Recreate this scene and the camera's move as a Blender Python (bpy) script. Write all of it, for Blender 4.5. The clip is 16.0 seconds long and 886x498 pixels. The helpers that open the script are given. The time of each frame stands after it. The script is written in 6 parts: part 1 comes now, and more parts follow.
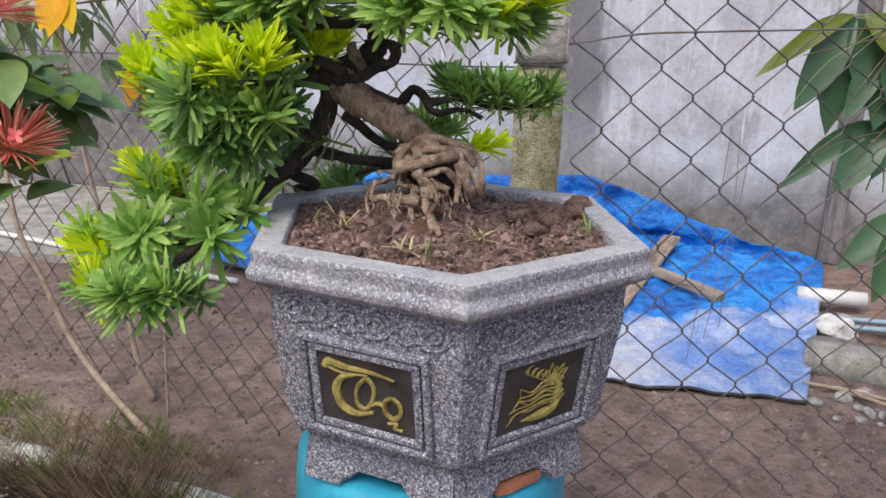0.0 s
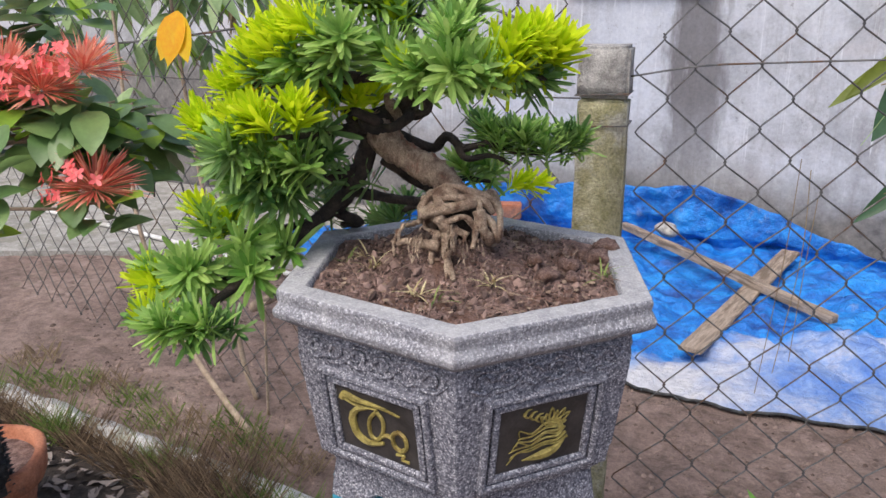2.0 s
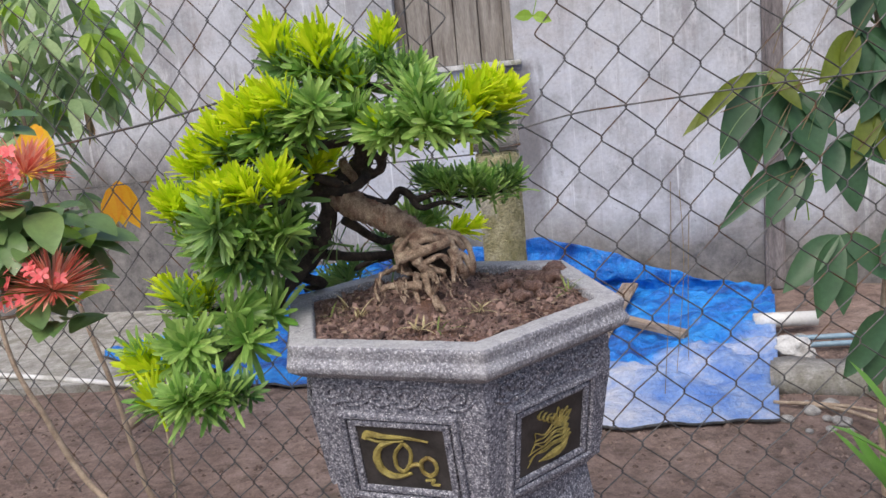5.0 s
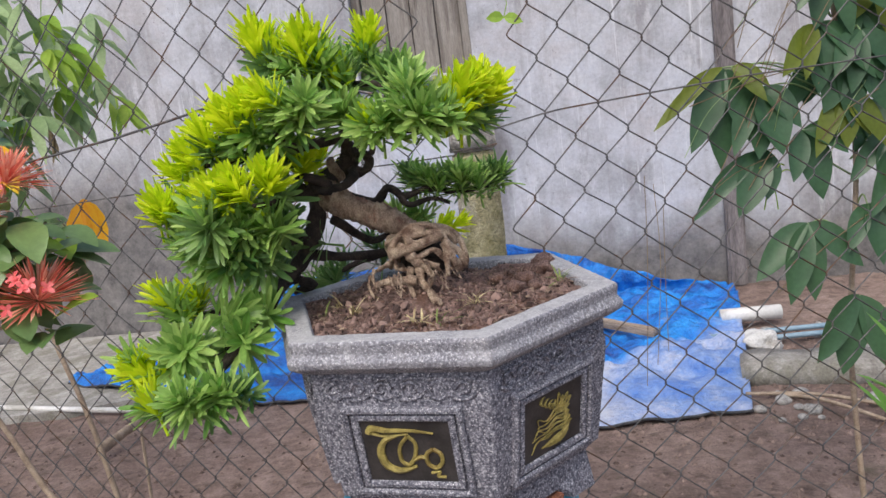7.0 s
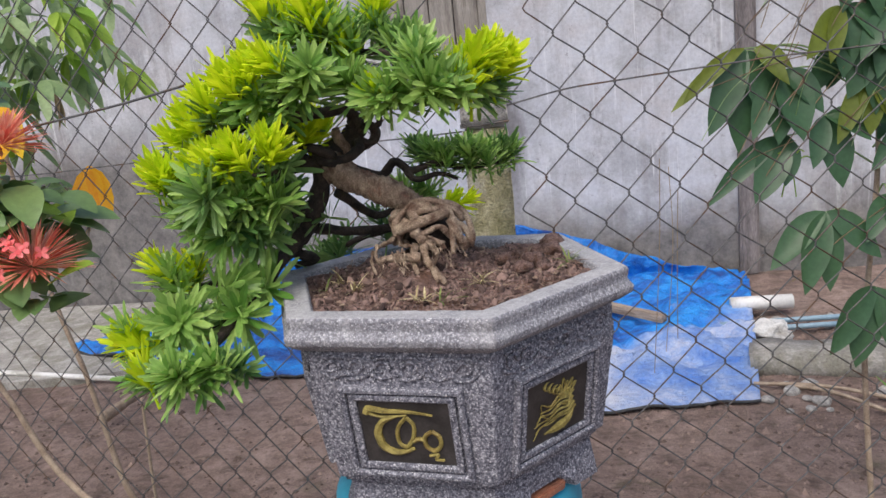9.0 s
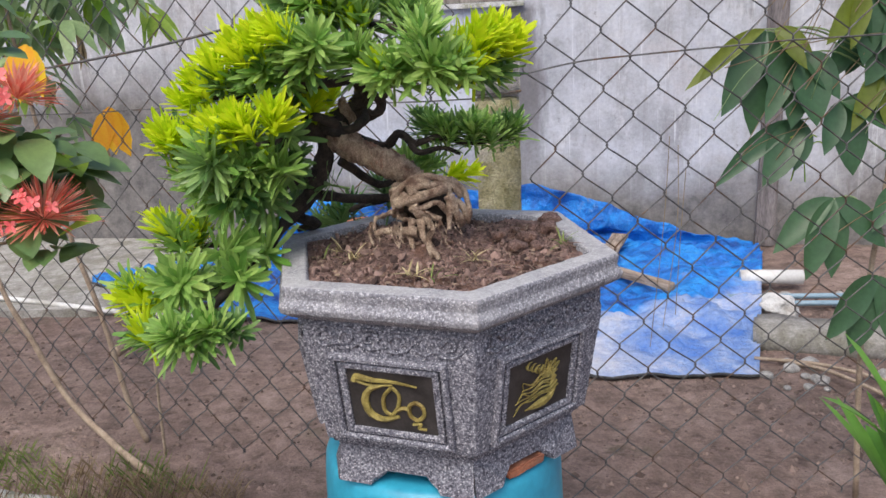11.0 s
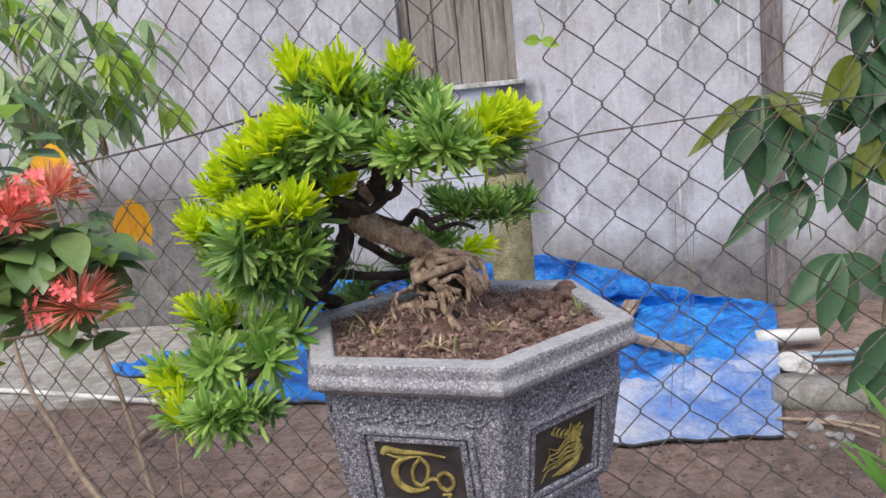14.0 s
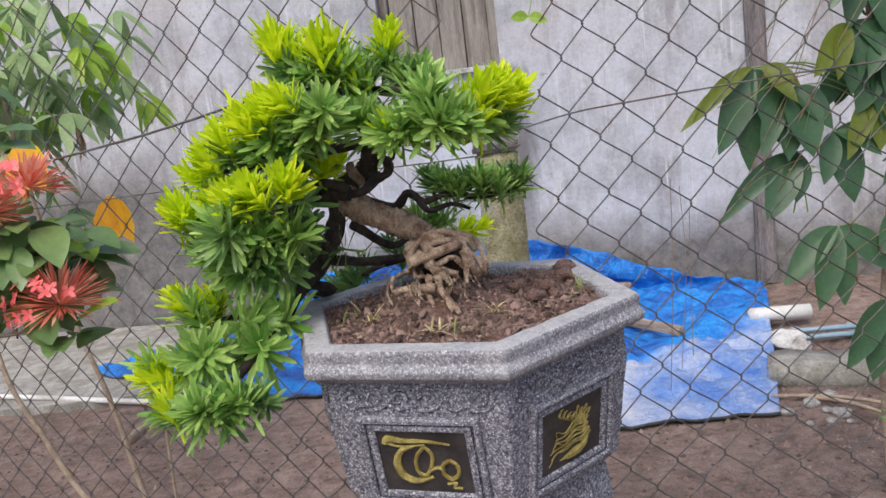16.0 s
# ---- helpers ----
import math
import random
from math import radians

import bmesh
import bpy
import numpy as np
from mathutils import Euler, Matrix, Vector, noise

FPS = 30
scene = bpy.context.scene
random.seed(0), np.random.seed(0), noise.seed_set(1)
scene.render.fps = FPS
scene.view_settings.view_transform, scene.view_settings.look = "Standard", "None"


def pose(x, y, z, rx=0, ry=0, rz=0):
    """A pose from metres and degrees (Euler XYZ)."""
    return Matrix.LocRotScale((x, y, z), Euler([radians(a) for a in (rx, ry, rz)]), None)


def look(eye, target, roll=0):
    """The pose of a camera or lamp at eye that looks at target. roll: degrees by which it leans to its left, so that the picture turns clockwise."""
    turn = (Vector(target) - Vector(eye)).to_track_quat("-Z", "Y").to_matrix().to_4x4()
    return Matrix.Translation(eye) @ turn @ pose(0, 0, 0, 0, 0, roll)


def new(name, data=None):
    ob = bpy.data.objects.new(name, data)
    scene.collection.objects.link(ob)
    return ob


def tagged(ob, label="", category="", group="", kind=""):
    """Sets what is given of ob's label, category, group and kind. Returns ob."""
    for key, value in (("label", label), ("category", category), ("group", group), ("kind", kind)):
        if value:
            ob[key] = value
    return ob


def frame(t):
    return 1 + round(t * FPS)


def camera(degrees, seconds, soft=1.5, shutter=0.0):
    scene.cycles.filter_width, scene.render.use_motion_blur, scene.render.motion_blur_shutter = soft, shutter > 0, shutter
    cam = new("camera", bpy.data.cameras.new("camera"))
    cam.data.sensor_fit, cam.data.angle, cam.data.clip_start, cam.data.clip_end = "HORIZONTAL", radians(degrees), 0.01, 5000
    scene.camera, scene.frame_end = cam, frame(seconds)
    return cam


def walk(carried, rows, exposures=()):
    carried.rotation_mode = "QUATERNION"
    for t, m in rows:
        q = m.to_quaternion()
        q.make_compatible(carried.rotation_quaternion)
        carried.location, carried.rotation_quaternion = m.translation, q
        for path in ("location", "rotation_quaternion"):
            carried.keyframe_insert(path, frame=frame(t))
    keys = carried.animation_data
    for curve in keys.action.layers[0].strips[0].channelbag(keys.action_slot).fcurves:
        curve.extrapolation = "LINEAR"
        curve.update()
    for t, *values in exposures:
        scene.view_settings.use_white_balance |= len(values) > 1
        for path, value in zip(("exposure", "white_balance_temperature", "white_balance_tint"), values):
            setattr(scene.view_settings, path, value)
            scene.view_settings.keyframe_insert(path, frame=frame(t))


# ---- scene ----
cam = camera(57.7, 16.0)
PATH = [
    (0, (0.131, -0.992, 1.215), (-0.121, 0.905, 0.635), 1.5),
    (0.5, (0.204, -1.011, 1.231), (-0.203, 0.843, 0.599), 1.5),
    (1, (0.248, -1.013, 1.251), (-0.308, 0.796, 0.604), 1.2),
    (1.5, (0.262, -1.008, 1.267), (-0.312, 0.806, 0.65), 0.7),
    (2, (0.283, -1.001, 1.292), (-0.294, 0.82, 0.7), -0.1),
    (2.5, (0.301, -0.999, 1.306), (-0.275, 0.831, 0.742), -0.4),
    (3, (0.302, -0.992, 1.319), (-0.27, 0.846, 0.774), -0.5),
    (3.5, (0.281, -1.009, 1.315), (-0.171, 0.874, 0.814), -1.6),
    (4, (0.226, -1.061, 1.299), (-0.092, 0.872, 0.899), -3.7),
    (4.5, (0.132, -1.116, 1.274), (-0.08, 0.832, 0.875), -5.0),
    (5, (0.088, -1.152, 1.262), (-0.052, 0.802, 0.861), -5.7),
    (5.2, (0.082, -1.156, 1.26), (-0.007, 0.801, 0.855), -6.3),
    (7.5, (0.032, -1.165, 1.235), (0.0, 0.8, 0.865), -7.4),
    (8, (0.043, -1.151, 1.234), (0.006, 0.813, 0.859), -7.6),
    (8.5, (0.043, -1.138, 1.226), (0.001, 0.822, 0.827), -7.4),
    (9, (0.041, -1.129, 1.227), (-0.023, 0.825, 0.805), -5.8),
    (9.5, (0.05, -1.116, 1.256), (-0.055, 0.817, 0.753), -3.6),
    (9.7, (0.053, -1.117, 1.257), (-0.064, 0.813, 0.744), -3.0),
    (11.8, (0.088, -1.174, 1.277), (-0.039, 0.743, 0.721), -2.8),
    (12, (0.081, -1.183, 1.274), (-0.041, 0.745, 0.756), -2.4),
    (12.5, (0.087, -1.205, 1.276), (-0.053, 0.748, 0.869), -3.0),
    (13, (0.083, -1.206, 1.279), (-0.071, 0.752, 0.902), -4.1),
    (13.5, (0.071, -1.193, 1.279), (-0.081, 0.767, 0.914), -5.0),
    (14, (0.069, -1.188, 1.279), (-0.068, 0.774, 0.915), -5.6),
    (14.5, (0.069, -1.183, 1.279), (-0.061, 0.779, 0.913), -6.5),
    (15, (0.059, -1.179, 1.273), (-0.071, 0.781, 0.895), -7.1),
    (15.5, (0.053, -1.16, 1.27), (-0.064, 0.799, 0.885), -7.3),
    (16, (0.049, -1.149, 1.258), (-0.053, 0.81, 0.869), -7.3),
]
walk(cam, [(t, look(eye, target, roll)) for t, eye, target, roll in PATH], [
    (t, e, 6500, 8.5) for t, e in ((0, 0.38), (3, 0.44), (4, 0.36), (5, 0.27), (7.5, 0.31), (8.5, 0.32), (9, 0.24), (9.7, 0.33), (11.8, 0.40), (12.5, 0.44), (13, 0.29), (14.5, 0.33), (16, 0.33))])

# ---- world and light: a bright overcast day ----
world = bpy.data.worlds.new("sky")
scene.world = world
world.use_nodes = True
wn = world.node_tree
sky = wn.nodes.new("ShaderNodeTexSky")
sky.sky_type, sky.sun_disc = "NISHITA", False
sky.sun_elevation, sky.sun_rotation = radians(58), radians(200)
sky.air_density, sky.dust_density = 1.0, 4.0
wn.links.new(sky.outputs[0], wn.nodes["Background"].inputs[0])
wn.nodes["Background"].inputs[1].default_value = 0.15
sun_data = bpy.data.lights.new("sun", "SUN")
sun_data.energy, sun_data.angle, sun_data.color = 1.4, radians(35), (1.0, 0.96, 0.9)
sun = new("sun", sun_data)
sun.matrix_world = look((-2, -5, 9), (0, 0.6, 0))


# ---- materials ----
def ramp(nt, fac, stops):
    r = nt.nodes.new("ShaderNodeValToRGB")
    while len(r.color_ramp.elements) < len(stops):
        r.color_ramp.elements.new(0.5)
    for e, (p, c) in zip(r.color_ramp.elements, stops):
        e.position, e.color = p, (*c, 1)
    nt.links.new(fac, r.inputs[0])
    return r.outputs[0]


def noise_tex(nt, scale, detail=4, rough=0.6, coords=None, stretch=None):
    n = nt.nodes.new("ShaderNodeTexNoise")
    n.inputs["Scale"].default_value, n.inputs["Detail"].default_value, n.inputs["Roughness"].default_value = scale, detail, rough
    if coords is not None:
        if stretch:
            m = nt.nodes.new("ShaderNodeMapping")
            m.inputs["Scale"].default_value = stretch
            nt.links.new(coords, m.inputs[0])
            coords = m.outputs[0]
        nt.links.new(coords, n.inputs["Vector"])
    return n.outputs[0]


def mix(nt, fac, a, b, mode="MIX"):
    m = nt.nodes.new("ShaderNodeMix")
    m.data_type, m.blend_type = "RGBA", mode
    for i, v in ((0, fac), (6, a), (7, b)):
        if isinstance(v, (int, float)):
            m.inputs[i].default_value = v
        elif isinstance(v, tuple):
            m.inputs[i].default_value = (*v, 1)
        else:
            nt.links.new(v, m.inputs[i])
    return m.outputs[2]


def start(name, rough=0.8, metal=0.0, world_space=False):
    m = bpy.data.materials.new(name)
    m.use_nodes = True
    nt = m.node_tree
    b = nt.nodes["Principled BSDF"]
    b.inputs["Roughness"].default_value, b.inputs["Metallic"].default_value = rough, metal
    if world_space:
        co = nt.nodes.new("ShaderNodeNewGeometry").outputs["Position"]
    else:
        co = nt.nodes.new("ShaderNodeTexCoord").outputs["Object"]
    return m, nt, b, co


def bump(nt, b, height, strength, dist=0.01):
    n = nt.nodes.new("ShaderNodeBump")
    n.inputs["Strength"].default_value, n.inputs["Distance"].default_value = strength, dist
    nt.links.new(height, n.inputs["Height"])
    nt.links.new(n.outputs[0], b.inputs["Normal"])


def simple(name, c1, c2, scale=30, rough=0.7, metal=0.0, bump_s=0.3, dist=0.004, fine=0.3, stretch=None, c3=None):
    """Two tones on a broad noise, broken up by a fine one, with relief."""
    m, nt, b, co = start(name, rough, metal)
    big = noise_tex(nt, scale, 4, 0.65, co, stretch)
    col = ramp(nt, big, [(0.35, c1), (0.65, c2)])
    if c3:
        spots = ramp(nt, noise_tex(nt, scale * 0.37, 5, 0.7, co, stretch), [(0.52, (0, 0, 0)), (0.62, (1, 1, 1))])
        col = mix(nt, spots, col, c3)
    small = noise_tex(nt, scale * 9, 3, 0.7, co, stretch)
    col = mix(nt, fine, col, ramp(nt, small, [(0.3, (0.25, 0.25, 0.25)), (0.7, (0.9, 0.9, 0.9))]), "OVERLAY")
    nt.links.new(col, b.inputs["Base Color"])
    bump(nt, b, small, bump_s, dist)
    return m


def leaf_material(name, dark, light, rough=0.4, through_part=0.35, vary=0.5):
    m, nt, b, co = start(name, rough)
    info = nt.nodes.new("ShaderNodeObjectInfo").outputs["Random"]
    island = nt.nodes.new("ShaderNodeNewGeometry").outputs["Random Per Island"]
    both = nt.nodes.new("ShaderNodeMath")
    both.operation = "MULTIPLY_ADD"
    nt.links.new(island, both.inputs[0])
    both.inputs[1].default_value = vary
    half = nt.nodes.new("ShaderNodeMath")
    half.operation = "MULTIPLY"
    nt.links.new(info, half.inputs[0])
    half.inputs[1].default_value = 1 - vary
    nt.links.new(half.outputs[0], both.inputs[2])
    col = ramp(nt, both.outputs[0], [(0.1, dark), (0.9, light)])
    col = mix(nt, 0.25, col, ramp(nt, noise_tex(nt, 90, 3, 0.6, co), [(0.3, (0.3, 0.3, 0.3)), (0.7, (0.8, 0.8, 0.8))]), "OVERLAY")
    nt.links.new(col, b.inputs["Base Color"])
    tr = nt.nodes.new("ShaderNodeBsdfTranslucent")
    nt.links.new(col, tr.inputs[0])
    ms = nt.nodes.new("ShaderNodeMixShader")
    ms.inputs[0].default_value = through_part
    nt.links.new(b.outputs[0], ms.inputs[1])
    nt.links.new(tr.outputs[0], ms.inputs[2])
    nt.links.new(ms.outputs[0], nt.nodes["Material Output"].inputs[0])
    return m


def granite_material(name, paint=0.0):
    """Speckled grey terrazzo; paint: how much pale cement tone is laid over it."""
    m, nt, b, co = start(name, 0.75)
    n1 = noise_tex(nt, 300, 2, 0.8, co)
    n2 = noise_tex(nt, 160, 3, 0.75, co)
    v = nt.nodes.new("ShaderNodeTexVoronoi")
    v.inputs["Scale"].default_value = 235
    nt.links.new(co, v.inputs["Vector"])
    speck = ramp(nt, n1, [(0.38, (0.02, 0.02, 0.032)), (0.47, (0.10, 0.10, 0.13)), (0.56, (0.21, 0.21, 0.25)), (0.66, (0.70, 0.69, 0.74))])
    chips = ramp(nt, n2, [(0.40, (0.06, 0.06, 0.085)), (0.50, (0.19, 0.19, 0.23)), (0.63, (0.48, 0.47, 0.53))])
    col = mix(nt, 0.35, speck, chips)
    white = ramp(nt, v.outputs["Distance"], [(0.16, (1, 1, 1)), (0.24, (0, 0, 0))])
    pick = ramp(nt, v.outputs["Color"], [(0.52, (0, 0, 0)), (0.56, (1, 1, 1))])
    col = mix(nt, mix(nt, 1.0, white, pick, "MULTIPLY"), col, (0.74, 0.73, 0.76))
    # broad noise that sets where the cement tone is strongest
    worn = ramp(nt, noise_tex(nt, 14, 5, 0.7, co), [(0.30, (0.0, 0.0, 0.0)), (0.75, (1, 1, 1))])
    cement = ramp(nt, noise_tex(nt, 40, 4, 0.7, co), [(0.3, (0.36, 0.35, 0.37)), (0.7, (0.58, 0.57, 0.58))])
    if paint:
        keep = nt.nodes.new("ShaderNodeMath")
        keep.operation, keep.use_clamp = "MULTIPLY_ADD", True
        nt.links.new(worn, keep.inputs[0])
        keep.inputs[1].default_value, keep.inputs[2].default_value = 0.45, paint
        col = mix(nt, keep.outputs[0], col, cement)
    nt.links.new(col, b.inputs["Base Color"])
    bump(nt, b, n2, 0.5, 0.003)
    return m


def plaster_material():
    m, nt, b, co = start("old_plaster", 0.9, 0, True)
    base = ramp(nt, noise_tex(nt, 2.2, 6, 0.65, co), [(0.3, (0.31, 0.315, 0.345)), (0.5, (0.45, 0.455, 0.49)), (0.7, (0.57, 0.575, 0.61))])
    streak = ramp(nt, noise_tex(nt, 2.6, 6, 0.72, co, (3.2, 1, 0.22)), [(0.48, (0, 0, 0)), (0.68, (1, 1, 1))])
    col = mix(nt, streak, base, (0.27, 0.255, 0.265))
    blot = ramp(nt, noise_tex(nt, 7, 6, 0.75, co), [(0.52, (0, 0, 0)), (0.68, (0.75, 0.75, 0.75))])
    col = mix(nt, blot, col, (0.31, 0.305, 0.325))
    chalk = ramp(nt, noise_tex(nt, 4.3, 6, 0.75, co, (1.6, 1, 0.7)), [(0.55, (0, 0, 0)), (0.66, (0.6, 0.6, 0.6))])
    col = mix(nt, chalk, col, (0.66, 0.66, 0.69))
    cool = ramp(nt, noise_tex(nt, 1.1, 6, 0.7, co), [(0.46, (0, 0, 0)), (0.60, (0.6, 0.6, 0.6))])
    col = mix(nt, cool, col, (0.56, 0.585, 0.66))
    warm = ramp(nt, noise_tex(nt, 1.6, 6, 0.72, co, (1, 1, 1.4)), [(0.50, (0, 0, 0)), (0.64, (0.5, 0.5, 0.5))])
    col = mix(nt, warm, col, (0.46, 0.425, 0.435))
    spots = ramp(nt, noise_tex(nt, 22, 5, 0.75, co), [(0.62, (0, 0, 0)), (0.70, (0.7, 0.7, 0.7))])
    col = mix(nt, spots, col, (0.24, 0.23, 0.245))
    drip = ramp(nt, noise_tex(nt, 9, 5, 0.7, co, (3.0, 1, 0.10)), [(0.60, (0, 0, 0)), (0.66, (0.7, 0.7, 0.7))])
    col = mix(nt, drip, col, (0.70, 0.71, 0.74))
    sep = nt.nodes.new("ShaderNodeSeparateXYZ")
    nt.links.new(co, sep.inputs[0])
    # rising damp along the foot of the wall, with a ragged upper edge, strongest on the west part
    edge = noise_tex(nt, 1.7, 5, 0.7, co)
    west = nt.nodes.new("ShaderNodeMapRange")
    west.inputs[1].default_value, west.inputs[2].default_value = -1.0, -1.9
    west.inputs[3].default_value, west.inputs[4].default_value = 0.34, 0.95
    nt.links.new(sep.outputs[0], west.inputs[0])
    line = nt.nodes.new("ShaderNodeMath")
    line.operation = "MULTIPLY_ADD"
    nt.links.new(edge, line.inputs[0])
    line.inputs[1].default_value = 0.5
    nt.links.new(west.outputs[0], line.inputs[2])
    below = nt.nodes.new("ShaderNodeMath")
    below.operation = "SUBTRACT"
    nt.links.new(line.outputs[0], below.inputs[0])
    nt.links.new(sep.outputs[2], below.inputs[1])
    damp = ramp(nt, below.outputs[0], [(0.05, (0, 0, 0)), (0.36, (0.92, 0.92, 0.92))])
    tone = ramp(nt, noise_tex(nt, 9, 6, 0.75, co), [(0.3, (0.05, 0.046, 0.046)), (0.7, (0.24, 0.22, 0.21))])
    col = mix(nt, damp, col, tone)
    # run-off stain below the east end of the window sill
    wob = nt.nodes.new("ShaderNodeMath")
    wob.operation = "MULTIPLY_ADD"
    nt.links.new(noise_tex(nt, 5, 5, 0.7, co, (1, 1, 0.25)), wob.inputs[0])
    wob.inputs[1].default_value = 0.5
    nt.links.new(sep.outputs[0], wob.inputs[2])
    runs = ramp(nt, wob.outputs[0], [(0.36, (0, 0, 0)), (0.44, (0.95, 0.95, 0.95)), (0.54, (0.85, 0.85, 0.85)), (0.64, (0, 0, 0))])
    low = nt.nodes.new("ShaderNodeMapRange")
    low.inputs[1].default_value, low.inputs[2].default_value = 1.36, 1.30
    nt.links.new(sep.outputs[2], low.inputs[0])
    fade = nt.nodes.new("ShaderNodeMapRange")
    fade.inputs[1].default_value, fade.inputs[2].default_value = 0.1, 0.8
    nt.links.new(sep.outputs[2], fade.inputs[0])
    col = mix(nt, mix(nt, 1.0, mix(nt, 1.0, runs, low.outputs[0], "MULTIPLY"), fade.outputs[0], "MULTIPLY"), col, (0.15, 0.14, 0.145))
    fine = noise_tex(nt, 60, 4, 0.75, co)
    col = mix(nt, 0.35, col, ramp(nt, fine, [(0.3, (0.3, 0.3, 0.3)), (0.7, (0.7, 0.7, 0.7))]), "OVERLAY")
    nt.links.new(col, b.inputs["Base Color"])
    bump(nt, b, fine, 0.4, 0.006)
    return m


def dirt_material():
    m, nt, b, co = start("dirt", 0.95, 0, True)
    big = ramp(nt, noise_tex(nt, 1.8, 6, 0.7, co), [(0.3, (0.20, 0.137, 0.115)), (0.5, (0.30, 0.212, 0.182)), (0.7, (0.39, 0.288, 0.25))])
    mid = noise_tex(nt, 14, 6, 0.75, co)
    col = mix(nt, 0.6, big, ramp(nt, mid, [(0.32, (0.14, 0.13, 0.12)), (0.66, (0.8, 0.8, 0.8))]), "OVERLAY")
    # shade of small hollows put into the colour as dark blotches
    pit_shade = ramp(nt, noise_tex(nt, 8, 7, 0.75, co, (1, 1.6, 1)), [(0.54, (0, 0, 0)), (0.66, (0.75, 0.75, 0.75))])
    col = mix(nt, pit_shade, col, (0.085, 0.055, 0.045))
    moss = ramp(nt, noise_tex(nt, 3.1, 5, 0.7, co), [(0.60, (0, 0, 0)), (0.72, (0.55, 0.55, 0.55))])
    col = mix(nt, moss, col, (0.11, 0.115, 0.055))
    fine = noise_tex(nt, 120, 4, 0.8, co)
    col = mix(nt, 0.4, col, ramp(nt, fine, [(0.3, (0.2, 0.2, 0.2)), (0.7, (0.8, 0.8, 0.8))]), "OVERLAY")
    nt.links.new(col, b.inputs["Base Color"])
    both = nt.nodes.new("ShaderNodeMath")
    both.operation = "MULTIPLY_ADD"
    nt.links.new(fine, both.inputs[0])
    both.inputs[1].default_value = 0.3
    nt.links.new(mid, both.inputs[2])
    bump(nt, b, both.outputs[0], 1.0, 0.04)
    return m


def tarp_material():
    """Blue woven plastic sheet, its front part sun-bleached and dusty."""
    m, nt, b, co = start("blue_tarp", 0.45, 0, True)
    blue = ramp(nt, noise_tex(nt, 4.5, 6, 0.7, co, (1, 2.2, 1)), [(0.34, (0.010, 0.05, 0.24)), (0.46, (0.008, 0.14, 0.52)), (0.58, (0.012, 0.24, 0.70)), (0.7, (0.10, 0.36, 0.74))])
    pale = ramp(nt, noise_tex(nt, 5, 5, 0.7, co), [(0.32, (0.05, 0.17, 0.56)), (0.5, (0.20, 0.31, 0.60)), (0.68, (0.50, 0.53, 0.66))])
    sep = nt.nodes.new("ShaderNodeSeparateXYZ")
    nt.links.new(co, sep.inputs[0])
    slant = nt.nodes.new("ShaderNodeMath")
    slant.operation = "MULTIPLY_ADD"
    nt.links.new(sep.outputs[0], slant.inputs[0])
    slant.inputs[1].default_value = -0.6
    nt.links.new(sep.outputs[1], slant.inputs[2])
    line = nt.nodes.new("ShaderNodeMath")
    line.operation = "MULTIPLY_ADD"
    nt.links.new(noise_tex(nt, 2.4, 5, 0.65, co), line.inputs[0])
    line.inputs[1].default_value = 0.6
    nt.links.new(slant.outputs[0], line.inputs[2])
    span = nt.nodes.new("ShaderNodeMapRange")
    span.inputs[1].default_value, span.inputs[2].default_value = 1.90, 2.02
    nt.links.new(line.outputs[0], span.inputs[0])
    # chalky white at the west end of the front
    chalk = nt.nodes.new("ShaderNodeMapRange")
    chalk.inputs[1].default_value, chalk.inputs[2].default_value = 1.30, 0.85
    wave = nt.nodes.new("ShaderNodeMath")
    wave.operation = "MULTIPLY_ADD"
    nt.links.new(noise_tex(nt, 3, 5, 0.7, co), wave.inputs[0])
    wave.inputs[1].default_value = 1.2
    nt.links.new(sep.outputs[0], wave.inputs[2])
    nt.links.new(wave.outputs[0], chalk.inputs[0])
    pale = mix(nt, chalk.outputs[0], pale, (0.55, 0.55, 0.60))
    col = mix(nt, span.outputs[0], pale, blue)
    fine = noise_tex(nt, 45, 4, 0.75, co)
    col = mix(nt, 0.4, col, ramp(nt, fine, [(0.3, (0.3, 0.3, 0.3)), (0.7, (0.75, 0.75, 0.75))]), "OVERLAY")
    dust = ramp(nt, noise_tex(nt, 8, 6, 0.75, co), [(0.60, (0, 0, 0)), (0.75, (0.5, 0.5, 0.5))])
    col = mix(nt, dust, col, (0.30, 0.29, 0.32))
    nt.links.new(col, b.inputs["Base Color"])
    bump(nt, b, noise_tex(nt, 16, 5, 0.7, co), 0.9, 0.035)
    return m


GRANITE = granite_material("granite")
GRANITE_PALE = granite_material("granite_cement", 0.42)
GRANITE_RIM = granite_material("granite_rim", 0.05)
PLASTER, DIRT, TARP = plaster_material(), dirt_material(), tarp_material()
CONCRETE = simple("concrete", (0.20, 0.188, 0.172), (0.36, 0.345, 0.325), 12, 0.9, 0, 0.6, 0.006, 0.45, None, (0.20, 0.19, 0.16))
MOSSY = simple("mossy_concrete", (0.19, 0.18, 0.085), (0.42, 0.385, 0.26), 22, 0.95, 0, 0.9, 0.008, 0.6, None, (0.42, 0.40, 0.34))
CAP = simple("pale_concrete", (0.42, 0.41, 0.40), (0.62, 0.61, 0.60), 25, 0.9, 0, 0.6, 0.005, 0.5, None, (0.28, 0.28, 0.22))
WIRE = simple("weathered_wire", (0.07, 0.07, 0.073), (0.17, 0.165, 0.165), 40, 0.6, 0.5, 0.3, 0.001, 0.3, None, (0.13, 0.075, 0.045))
